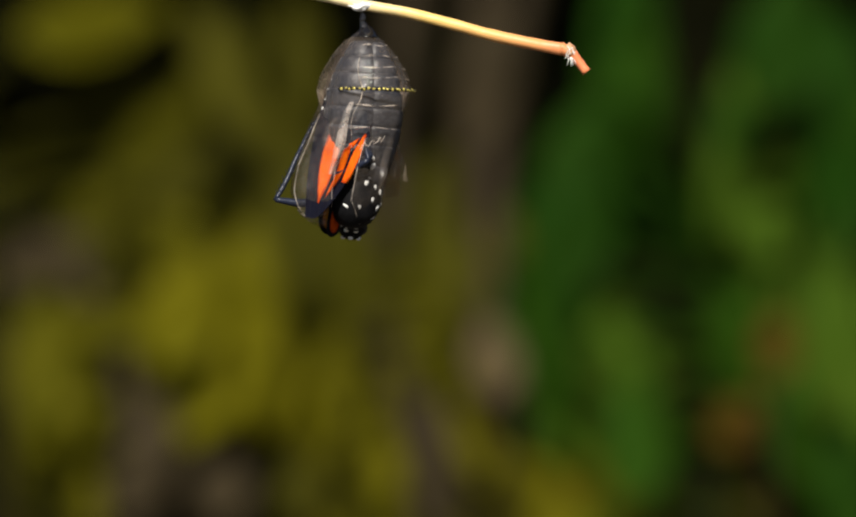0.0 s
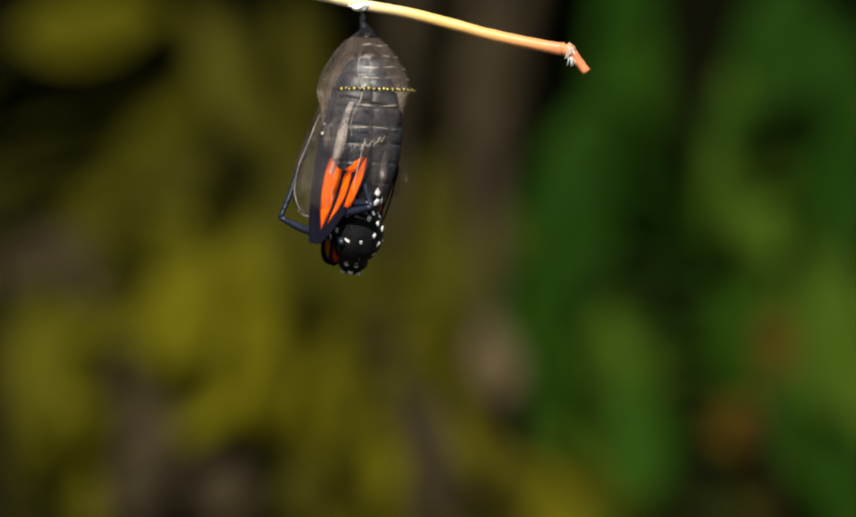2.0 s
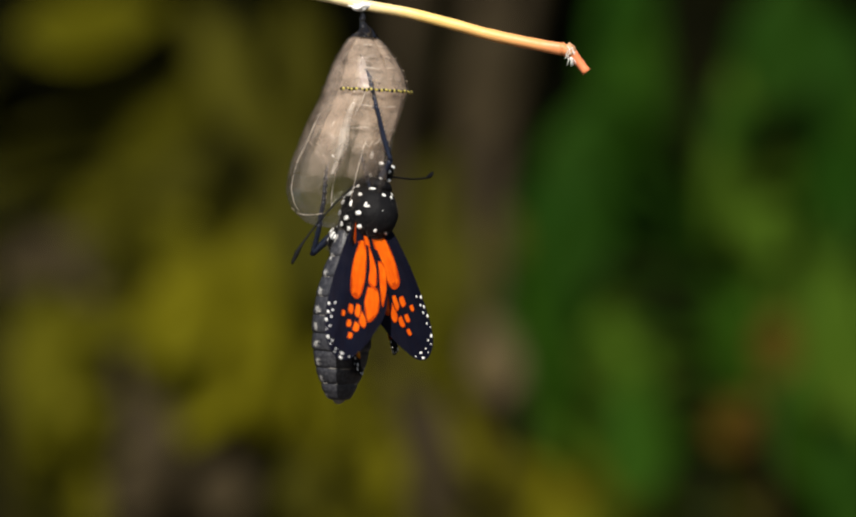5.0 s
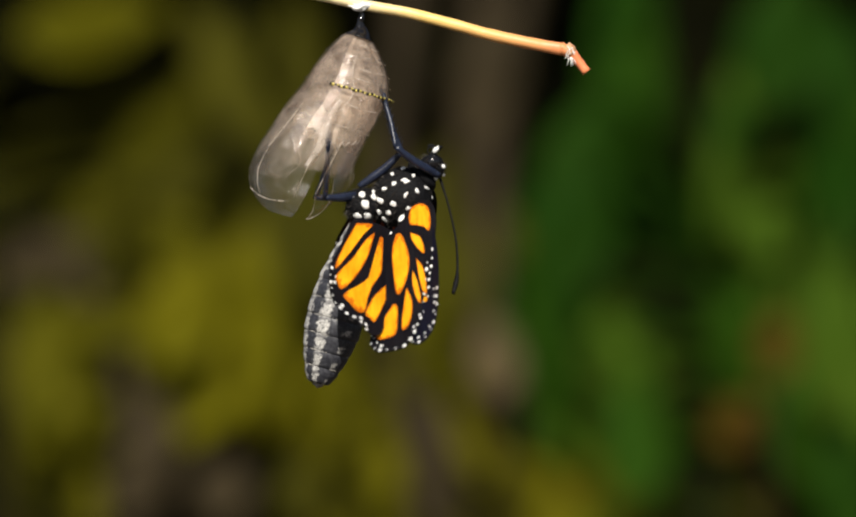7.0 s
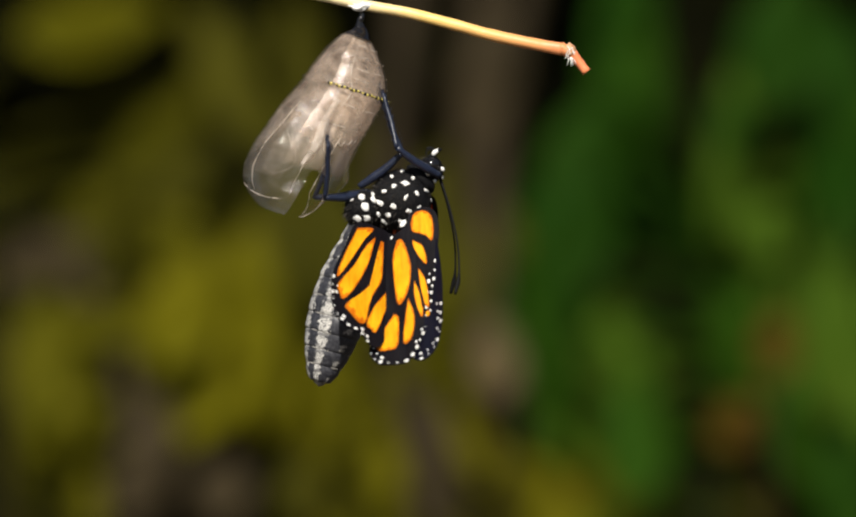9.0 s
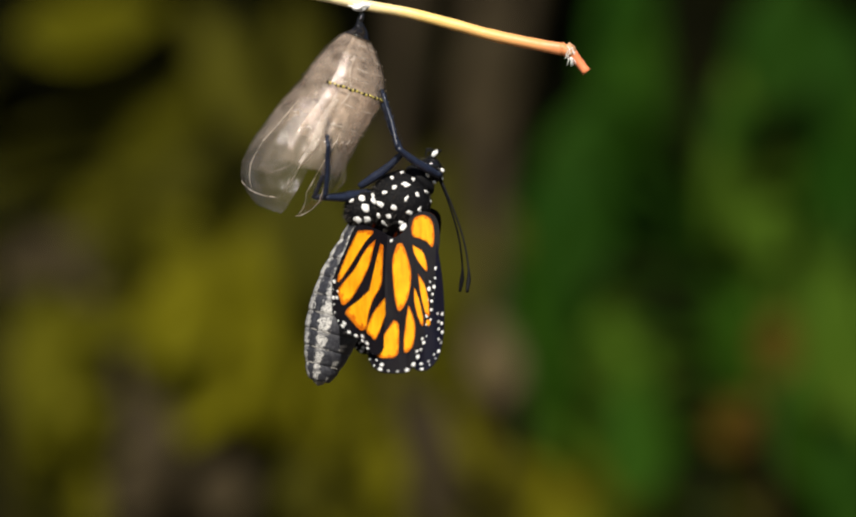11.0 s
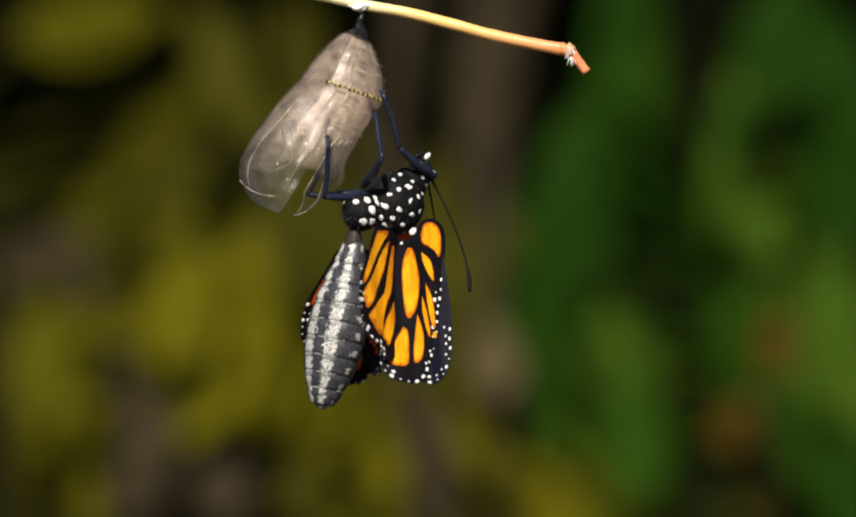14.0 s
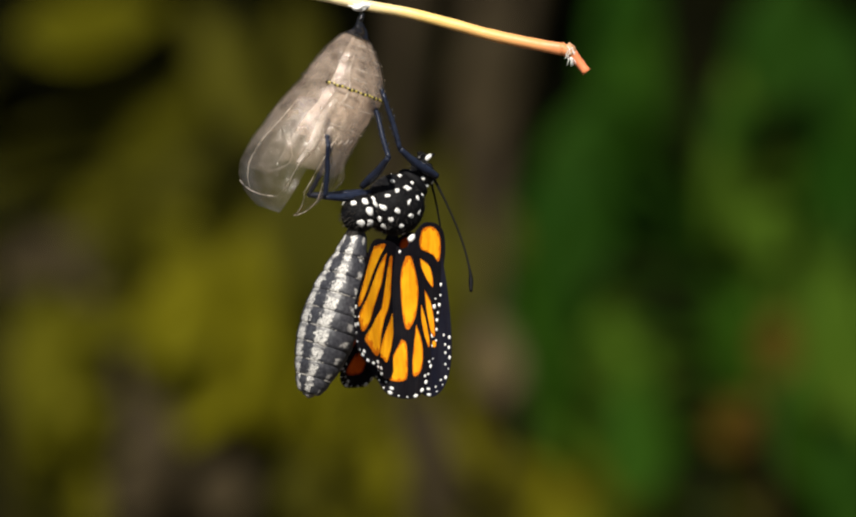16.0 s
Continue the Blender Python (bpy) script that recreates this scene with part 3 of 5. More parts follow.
    # pale rims of the torn edges and creases of the skin, their glint painted in
    rims = [[shell_at(s, 8 - 0.02 * (s - 232), -0.5) for s in range(232, 362, 6)],
            [shell_at(394 - 100 * abs((a - 300) / 62) ** 1.8 - 1, a, -0.5) for a in range(243, 341, 4)],
            [shell_at(s, 341, -0.5) for s in range(234, 350, 6)],
            [shell_at(s, 16 - 0.09 * (s - 60) + 3 * math.sin(s / 14), -0.8) for s in range(70, 236, 5)],
            [shell_at(s, 62 + 6 * math.sin(s / 40), -0.8) for s in range(190, 372, 6)],
            [shell_at(366 + 10 * math.sin(a / 30), a, -0.6) for a in range(12, 110, 5)],
            [shell_at(250 - 0.011 * (a + 2) ** 2 + 5 * math.sin(a * 0.7) + 3 * math.sin(a * 1.9), a, -1.2 + 1.5 * math.sin(a * 0.9)) for a in range(-46, 4, 2)]]
    for line in rims:
        bm = tube(bmesh.new(), line, [0.3 * U, 1.0 * U, 0.5 * U, 1.2 * U, 0.4 * U, 0.9 * U, 0.3 * U], 6)
        part("crease", bm, M_RIDGE_GLINT, shell, "pale rim of the torn skin")
    for pts in ([(-70, -40, -250), (-52, -58, -300), (-82, -52, -330), (-104, -40, -322)], [(-95, -52, -235), (-70, -60, -270), (-58, -50, -300)]):
        bm = tube(bmesh.new(), smoothed([Vector(p) * U for p in pts], 6), [0.9 * U, 1.3 * U, 0.8 * U], 6)
        part("thread", bm, M_LINING, linings[0], "pale loose thread of skin")
    return shell, flap, linings


SHELL, FLAP, LININGS = build_shell()


# ---------------------------------------------------------------- the butterfly
THIGH, SHIN, FOOT = 94, 100, 66

def wing_bend(x, z, curl):
    """How far the blade bows out of its plane: the front edge of a hind wing is bent well down."""
    k = max(0.0, -x - 16)
    return curl * k * k / (k + 12) * 0.95 + 5 * math.sin(z / 70.0) + 1.6 * math.sin(x / 9.0 + z / 55.0) * min(1.0, z / 120.0)


def blade(bm, outline, thick, m_side, curl, lift=0.0, rings_in=(1.0, 0.72, 0.42, 0.16), rim=False):
    """A thin closed plate in the shape of the outline: both faces and the rim."""
    line = [(p.x, p.z) for p in smoothed([(a, 0, b) for a, b in outline + outline[:1]], 5)][:-1]
    cx = sum(a for a, b in line) / len(line)
    cz = sum(b for a, b in line) / len(line)
    loops = []
    for h in (lift - thick / 2, lift + thick / 2):
        rings = []
        for k in rings_in:
            rings.append([bm.verts.new((m_side * (cx + (a - cx) * k) * U, (h + wing_bend(cx + (a - cx) * k, cz + (b - cz) * k, curl)) * U, (cz + (b - cz) * k) * U)) for a, b in line])
        loops.append(rings)
    n = len(line)
    for top, rings in zip((False, True), loops):
        for r, (o, i) in enumerate(zip(rings, rings[1:])):
            for j in range(n):
                f = (o[j], o[(j + 1) % n], i[(j + 1) % n], i[j])
                bm.faces.new(f if top == (m_side > 0) else f[::-1]).material_index = 1 if rim and (r == 0 or r == 1 and math.sin(j * 1.3 + n) > 0.2) else 0
        bm.faces.new(rings[-1] if top == (m_side > 0) else rings[-1][::-1])
    lo, hi = ([bm.verts.new(v.co) for v in ring[0]] for ring in loops)
    for j in range(n):
        f = (lo[j], lo[(j + 1) % n], hi[(j + 1) % n], hi[j])
        bm.faces.new(f if m_side < 0 else f[::-1])


# outlines: (across towards the tail, along from the hinge), plan units
def spread(points):
    """From the hanging wing of the plan to the flat blade."""
    return [((706 - a) * 1.04, (b - 445) * 1.05 + 8) for a, b in points]


HIND = spread([(706, 436), (720, 440), (740, 424), (745, 405), (768, 393), (790, 405), (796, 440), (792, 480), (789, 530), (785, 570), (778, 620), (766, 658), (752, 690), (735, 701), (705, 700), (684, 688), (672, 660), (692, 620), (700, 580), (700, 500)])
FAN = spread([(712, 436), (690, 429), (643, 431), (622, 480), (600, 540), (596, 585), (602, 617), (625, 641), (652, 650), (675, 668), (694, 660), (706, 620), (712, 560), (713, 490)])
FAN_CELLS = [spread(c) for c in (
    ((645, 440), (679, 433), (662, 458), (638, 500), (608, 547), (606, 536), (622, 492)),
    ((684, 447), (680, 466), (668, 510), (645, 556), (618, 590), (609, 580), (607, 560), (640, 514), (664, 470)),
    ((700, 452), (700, 500), (697, 530), (678, 566), (668, 600), (664, 622), (648, 632), (626, 614), (619, 600), (650, 570), (675, 540), (688, 500), (692, 455)),
    ((706, 550), (708, 575), (695, 610), (681, 640), (672, 635), (663, 626), (680, 585)),
)]
HIND_CELLS = [spread(c) for c in (
    ((722, 452), (733, 454), (745, 490), (748, 520), (742, 560), (728, 583), (719, 570), (713, 520), (713, 480)),
    ((717, 597), (726, 605), (728, 640), (725, 668), (706, 673), (690, 669), (683, 656), (700, 625)),
    ((742, 570), (753, 600), (755, 630), (749, 656), (736, 663), (734, 640), (738, 600)),
    ((751, 535), (760, 560), (768, 600), (766, 612), (757, 590), (751, 560)),
    ((757, 510), (769, 530), (776, 560), (778, 592), (770, 585), (761, 545)),
    ((748, 456), (766, 468), (774, 490), (774, 507), (760, 490), (750, 470)),
    ((745, 425), (752, 405), (770, 400), (785, 412), (789, 440), (785, 462), (775, 452), (760, 445), (748, 440)),
)]
FORE = [(-12, -4), (-27, 60), (-39, 140), (-42, 220), (-32, 268), (-10, 291), (14, 285), (36, 256), (56, 215), (72, 165), (70, 110), (46, 50), (14, 0)]
FORE_CELLS = [
    ((8, 18), (-4, 60), (-10, 110), (-4, 156), (16, 160), (24, 120), (20, 60)),
    ((17, 30), (28, 80), (30, 120), (46, 122), (40, 74)),
    ((42, 62), (52, 118), (66, 156), (68, 112), (56, 66)),
    ((28, 126), (26, 164), (40, 200), (60, 166), (50, 126)),
    ((-2, 176), (-2, 192), (8, 194), (8, 178)), ((12, 170), (12, 192), (22, 196), (21, 172)), ((24, 180), (22, 206), (34, 214), (37, 200)),
    ((0, 208), (0, 222), (9, 220), (8, 208)), ((14, 206), (13, 226), (24, 224), (24, 210)), ((-14, 196), (-14, 206), (-8, 207), (-7, 197)),
    ((6, 232), (6, 244), (14, 242), (14, 232)),
]
FORE = [(a, b * 1.08) for a, b in FORE]
FORE_CELLS = [[(a, b * 1.08) for a, b in c] for c in FORE_CELLS]


def margin_dots(outline, first, last, insets, size, gap):
    """White dots in rows along a stretch of the outer edge."""
    line = [(p.x, p.z) for p in smoothed([(a, 0, b) for a, b in outline], 8)]
    cx = sum(a for a, b in line) / len(line)
    cz = sum(b for a, b in line) / len(line)
    n = len(line)
    lo, hi = int(first * n), int(last * n)
    dots, run = [], 0.0
    for i in range(lo + 1, hi):
        run += math.dist(line[i], line[i - 1])
        if run >= gap:
            run = 0.0
            a, b = line[i]
            d = math.hypot(cx - a, cz - b)
            for r, inset in enumerate(insets):
                jig = math.sin(i * 1.7 + r * 2)
                if r and math.sin(i * 2.9) > 0.45:
                    continue
                q = ((a + (cx - a) / d * (inset + jig)), b + (cz - b) / d * (inset + jig))
                t = (line[min(i + 1, n - 1)][0] - line[i - 1][0], line[min(i + 1, n - 1)][1] - line[i - 1][1])
                dots.append((q[0], q[1], math.atan2(t[0], t[1]), size * (1 + 0.4 * math.sin(i * 3.1 + r))))
    return dots


def build_wing(name, label, parent, outline, cells, dots, side, curl, base_material):
    bm = bmesh.new()
    blade(bm, outline, 1.4, side, curl, rings_in=(1.0, 0.93, 0.86, 0.79, 0.72, 0.65, 0.58, 0.51, 0.44, 0.37, 0.3, 0.23, 0.16, 0.08))
    wing = part(name, bm, base_material, parent, label)
    for face, material, tag in ((1, (M_UPPER, M_UPPER_RIM), "deep orange cell of the upper side"), (-1, (M_UNDER, M_UNDER_RIM), "yellow-orange cell of the underside")):
        for c in cells:
            # dark veins as wide as the gaps between the cells
            ca, cb = sum(a for a, b in c) / len(c), sum(b for a, b in c) / len(c)
            c = [(ca + (a - ca) * 0.90, cb + (b - cb) * 0.97) for a, b in c]
            bm = bmesh.new()
            blade(bm, c, 0.5, side, curl, lift=face * 1.7, rings_in=(1.0, 0.9, 0.82, 0.66, 0.5, 0.34, 0.1), rim=True)
            part("wing_cell", bm, material, wing, tag)
    bm = bmesh.new()
    for a, b, t, size in dots:
        m = Matrix.Translation((side * a * U, wing_bend(a, b, curl) * U, b * U)) @ Matrix.Rotation(side * t, 4, "Y") @ Matrix.Diagonal((size * 0.75 * U, 1.9 * U, size * 1.1 * U, 1))
        bmesh.ops.create_icosphere(bm, subdivisions=1, radius=1.0, matrix=m)
    tagged(part("white_dot", bm, M_WHITE, wing, "rows of white dots along the wing edge"), kind="stuff")
    return wing


def build_butterfly():
    fly = empty("butterfly", at(640, 345), "black, orange and white-spotted butterfly hatching from its pupa skin", "butterfly")
    bm = bmesh.new()
    blob(bm, (0, 2 * U, 12 * U), (48 * U, 54 * U, 57 * U), detail=4)
    for v in bm.verts:
        x, y, z = v.co / U
        if y > 0:
            v.co.y += 6 * U * math.exp(-((z - 15) / 40) ** 2)
        v.co += v.co.normalized() * (1.6 * noise.noise(v.co / (16 * U)) + 1.2 * noise.noise(v.co / (6 * U))) * U
    blob(bm, (0, -32 * U, -50 * U), (36 * U, 34 * U, 36 * U), detail=4, rough=0.1)
    blob(bm, (0, -2 * U, 66 * U), (30 * U, 34 * U, 16 * U), detail=3, rough=0.1)
    thorax = part("thorax", bm, M_BLACK, fly, "furry black body with white spots")
    bm = bmesh.new()
    spots = []
    for side in (1, -1):
        for lat, lon, size in ((44, 14, 6), (12, 17, 7), (-24, 15, 7), (52, 55, 6), (30, 75, 7), (14, 50, 8), (8, 85, 7), (-4, 62, 8), (-20, 88, 8), (-28, 52, 9), (-40, 80, 9), 
                               (48, 110, 7), (26, 108, 8), (6, 118, 7), (-14, 125, 8), (-36, 115, 9), (-52, 140, 10), (-58, 100, 8), (-62, 62, 8), (16, 142, 7), (40, 150, 6), (-34, 152, 8)):
            spots.append((side, lat, lon, size))
    for side, lat, lon, size in spots:
        la, lo = radians(lat), radians(lon)
        d = Vector((side * math.sin(lo) * math.cos(la) * 49, math.cos(lo) * math.cos(la) * (58 if lon < 90 else 53), 12 + math.sin(la) * 57))
        normal = Vector((d.x / 50 ** 2, d.y / 58 ** 2, d.z / 74 ** 2)).normalized()
        blob(bm, d * U, (size * (0.72 + 0.2 * math.sin(lat)) * U, size * (0.56 + 0.12 * math.cos(lon)) * U, 2.4 * U), normal.to_track_quat("Z", "Y") @ Euler((0, 0, lat * 0.11 + side)).to_quaternion(), detail=3, rough=0.5)
    for side in (1, -1):
        for x, y, z, size in ((30, -30, -22, 8), (34, -32, -46, 9), (26, -48, -40, 8), (24, -26, -68, 9), (30, -12, -58, 8), (16, -56, -54, 7)):
            d = Vector((side * x, y + 32, z + 50)).normalized()
            blob(bm, (Vector((0, -32, -50)) + Vector((d.x * 36, d.y * 34, d.z * 36))) * U, (size * U, size * 0.8 * U, 2.8 * U), d.to_track_quat("Z", "Y"), detail=2, rough=0.4)
    tagged(part("white_spot", bm, M_WHITE, thorax, "scattered white spots"), kind="stuff")
    # fur: fine hairs that lie back over the body
    rng = random.Random(7)
    verts, faces = [], []
    for centre, size, count in (((0, 2, 12), (48, 54, 57), 1500), ((0, -32, -50), (36, 34, 36), 600), ((0, -2, 92), (25, 24, 22), 260)):
        for i in range(count):
            d = Vector((rng.gauss(0, 1), rng.gauss(0, 1), rng.gauss(0, 1))).normalized()
            p = Vector(centre) + Vector((d.x * size[0], d.y * size[1], d.z * size[2])) * 0.99
            out = (d + Vector((rng.uniform(-0.5, 0.5), rng.uniform(-0.5, 0.5), -0.7 + rng.uniform(-0.4, 0.4)))).normalized()
            tip = p + out * rng.uniform(5, 11)
            a = d.cross(out).normalized() * 0.55
            k = len(verts)
            verts += [(p + a) * U, (p - a) * U, (p + d * 0.7) * U, tip * U]
            faces += [(k, k + 1, k + 3), (k + 1, k + 2, k + 3), (k + 2, k, k + 3)]
    data = bpy.data.meshes.new("fur")
    data.from_pydata(verts, [], faces)
    data.materials.append(M_FUR)
    fur = new("fur", data)
    fur.parent = thorax
    tagged(fur, "short dark fur of the body", kind="stuff")
    # head
    bm = bmesh.new()
    blob(bm, (0, 0, 0), (25 * U, 24 * U, 22 * U), detail=3, rough=0.08)
    head = part("head", bm, M_BLACK, fly, "small black head with white marks")
    head.location = (0, -2 * U, 92 * U)
    for side in (1, -1):
        bm = bmesh.new()
        blob(bm, (side * 17 * U, -5 * U, 4 * U), (12 * U, 14 * U, 15 * U), detail=3)
        part("eye", bm, M_EYE, head, "glossy black eye")
        bm = bmesh.new()
        tube(bm, smoothed([(side * 7 * U, -15 * U, 10 * U), (side * 12 * U, -18 * U, 26 * U), (side * 15 * U, -14 * U, 38 * U)], 5), [6 * U, 5.5 * U, 4.5 * U, 1.5 * U], 8)
        palp = part("palp", bm, M_BLACK, head, "black and white feeler beside the mouth")
        bm = bmesh.new()
        blob(bm, (side * 14 * U, -18 * U, 25 * U), (4 * U, 5 * U, 9 * U), detail=2, rough=0.3)
        part("white_mark", bm, M_WHITE, palp)
    bm = bmesh.new()
    for x, y, z, s in ((14, 14, 14, 5), (-14, 14, 14, 5), (20, 2, -12, 5), (-20, 2, -12, 5), (0, 22, 4, 5), (8, 18, -10, 5), (-8, 18, -10, 5), (22, -12, 14, 5), (-22, -12, 14, 5)):
        blob(bm, Vector((x, y, z)).normalized() * 24 * U, (s * U, s * U, s * 0.8 * U), detail=2)
    tagged(part("white_spot", bm, M_WHITE, head, "white face marks"), kind="stuff")
    coil = [Vector((0, -24 - 9 * math.cos(a) * (1 - a / 16), 18 + 10 * math.sin(a) * (1 - a / 16))) * U for a in np.linspace(0, 9, 40)]
    part("tongue", tube(bmesh.new(), coil, [2.2 * U, 1.4 * U], 6), M_BLACK, head, "thin coiled tongue")
    feelers = {}
    for side, key in ((1, "left"), (-1, "right")):
        line = smoothed([(0, 0, 0), (-10 * U, 2 * U, 60 * U), (-15 * U, 3 * U, 125 * U), (-10 * U, 2 * U, 185 * U), (2 * U, 0, 222 * U)], 8)
        bm = tube(bmesh.new(), line, [2.6 * U, 1.9 * U, 1.7 * U, 1.7 * U, 1.7 * U, 1.8 * U, 4.6 * U, 2.6 * U], 8)
        feelers[key] = part("antenna", bm, M_BLACK, fly, "long thin black antenna with a club end")
    # abdomen: rings that overlap like tiles
    bm = bmesh.new()
    blob(bm, (0, -2 * U, -26 * U), (18 * U, 16 * U, 50 * U), detail=3, rough=0.3)
    abdomen = part("abdomen", bm, M_FUR, fly, "grey-black ringed abdomen with pale stripes")
    cuts = [-42, 0, 38, 74, 108, 141, 173, 204, 233, 262]
    half = [(-60, 18), (-40, 22), (0, 32), (30, 43), (75, 54), (120, 59), (165, 57), (205, 48), (240, 35), (262, 23), (274, 11)]

    def half_at(s):
        for (s0, a), (s1, b) in zip(half, half[1:]):
            if s <= s1:
                k = (s - s0) / (s1 - s0)
                k = k * k * (3 - 2 * k) * 0.5 + k * 0.5
                return a + (b - a) * k
        return half[-1][1]

    plates = []
    for s0, s1 in zip(cuts, cuts[1:]):
        steps = [(s0 - 5, -5), (s0 + 3, -0.5), (s0 + 10, 0.5), ((s0 + s1) / 2, 0.8), (s1 - 6, 1.2), (s1 - 1, 0.2), (s1 + 2, -3.5), (s1 + 1, -8)]
        for quarter in range(4):
            bm = bmesh.new()
            rings = []
            for s, lift in steps:
                r = max(half_at(max(s, -60)) + lift, 2)
                ring = []
                for k in range(-2, 13):
                    a = math.pi / 2 * (quarter + k / 10)
                    tuck = 1.8 * max(0, -k, k - 10)
                    w = 1 + 0.02 * noise.noise(Vector((math.cos(a) * 2, math.sin(a) * 2, s / 15)))
                    ring.append(bm.verts.new((math.cos(a) * (r - tuck) * 0.98 * w * U, math.sin(a) * (r - tuck) * 0.82 * w * U, s * U)))
                rings.append(ring)
            for a, b in zip(rings, rings[1:]):
                for k in range(14):
                    bm.faces.new((a[k], a[k + 1], b[k + 1], b[k]))
            plate = part("abdomen_plate", bm, M_ABDOMEN, abdomen)
            middle = math.pi / 2 * (quarter + 0.5)
            plates.append((plate, math.cos(middle), math.sin(middle), half_at((s0 + s1) / 2) / 59))
    bm = bmesh.new()
    blob(bm, (0, 0, 262 * U), (12 * U, 10 * U, 10 * U), detail=2, rough=0.5)
    part("tail_tip", bm, M_JOINT, abdomen, "pale blunt tip")
    bm = bmesh.new()
    for s in cuts[1:-1]:
        r = half_at(s) - 0.9
        for k in range(9):
            a0 = k * 0.698 + 0.5 * math.sin(s + k * 2.1)
            a1 = a0 + 0.28 + 0.22 * math.sin(s * 1.7 + k * 3.3)
            tube(bm, [Vector((math.cos(a) * r * 0.98 * U, math.sin(a) * r * 0.82 * U, (s + 0.5) * U)) for a in np.linspace(a0, a1, 7)], [0.5 * U, 1.9 * U, 1.9 * U, 0.5 * U], 6)
    tagged(part("joint", bm, M_JOINT, abdomen, "thin pale seams between the rings"), kind="stuff")
    # wings
    hind_dots = margin_dots(HIND, 0.37, 0.86, (4, 14), 3.9, 14) + [(*p, 0.6, size) for p, size in zip(spread([(694, 437), (733, 422), (712, 446)]), (8, 9, 4))]
    fan_dots = margin_dots(FAN, 0.30, 0.70, (4, 13), 3.5, 13)
    fore_dots = margin_dots(FORE, 0.20, 0.52, (5, 15), 3.2, 15)
    wings = {}
    for side, key in ((1, "left"), (-1, "right")):
        wings["fore_" + key] = build_wing("forewing", "narrow black-edged orange front wing", fly, FORE, FORE_CELLS, fore_dots, side, -0.25, M_NAVY)
        wings["hind_" + key] = build_wing("hindwing", "broad yellow-orange hind wing with black veins", fly, HIND, HIND_CELLS, hind_dots, side, 0.2, M_WING)
        wings["fan_" + key] = build_wing("hindwing_fan", "folding rear half of the yellow-orange hind wing", fly, FAN, FAN_CELLS, fan_dots, side, 0.2, M_WING)
    # legs: thigh and shin with its foot
    legs = {}
    for key in ("mid_left", "mid_right", "hind_left", "hind_right"):
        bm = tube(bmesh.new(), smoothed([(0, 0, -8 * U), (0, 3 * U, 25 * U), (0, 4 * U, 55 * U), (0, 0, THIGH * U)], 5), [6 * U, 8.5 * U, 7.5 * U, 5 * U], 10)
        leg = part("leg", bm, M_LEG, fly, "bent blue-black leg")
        bm = tube(bmesh.new(), smoothed([(0, 0, -2 * U), (0, -2 * U, 45 * U), (0, 0, 80 * U), (0, 0, (SHIN + 2) * U)], 5), [4.6 * U, 4.8 * U, 4.2 * U, 3.8 * U], 8)
        rng = random.Random(11)
        for k in range(26):
            p, w = rng.uniform(12, SHIN), rng.uniform(0, 6.28)
            q = Vector((math.cos(w), math.sin(w), 0))
            tube(bm, [(q * 4 + Vector((0, 0, p))) * U, (q * 9 + Vector((0, 0, p + 6))) * U], [0.8 * U, 0.3 * U], 4)
        shin = part("shin", bm, M_LEG, leg)
        bm = tube(bmesh.new(), smoothed([(0, 0, -2 * U), (0, 1 * U, FOOT * 0.5 * U), (0, -2 * U, FOOT * U)], 5), [3.6 * U, 3.2 * U, 2.8 * U], 8)
        for k in range(5):
            blob(bm, (0, 0, (5 + k * 13) * U), (4.6 * U, 4.6 * U, 4.6 * U), detail=2)
        for s in (1, -1):
            tube(bm, smoothed([(0, -2 * U, FOOT * U), (s * 4 * U, -1 * U, (FOOT + 5) * U), (s * 5 * U, -6 * U, (FOOT + 8) * U)], 3), [1.6 * U, 0.6 * U], 5)
        foot = part("foot", bm, M_LEG, leg, "beaded foot with two claws")
        legs[key] = (leg, shin, foot)
    return fly, abdomen, plates, feelers, wings, legs


FLY, ABDOMEN, PLATES, FEELERS, WINGS, LEGS = build_butterfly()

# ---------------------------------------------------------------- what moves
# rows: seconds, then values; between rows the values change evenly
SHELL_ROWS = [(0, 1, 0), (2.4, 1, 0), (2.7, 3, 4), (3.1, 3, 4), (3.3, 2, 2), (3.5, -1, -4), (4.0, -2, -6), (4.2, -2, -4), (6.3, 14.5, 16), (7.0, 15.5, 17), (9.0, 17.5, 18), (11.3, 18.5, 18), (12.5, 19, 18), (16, 19, 18)]
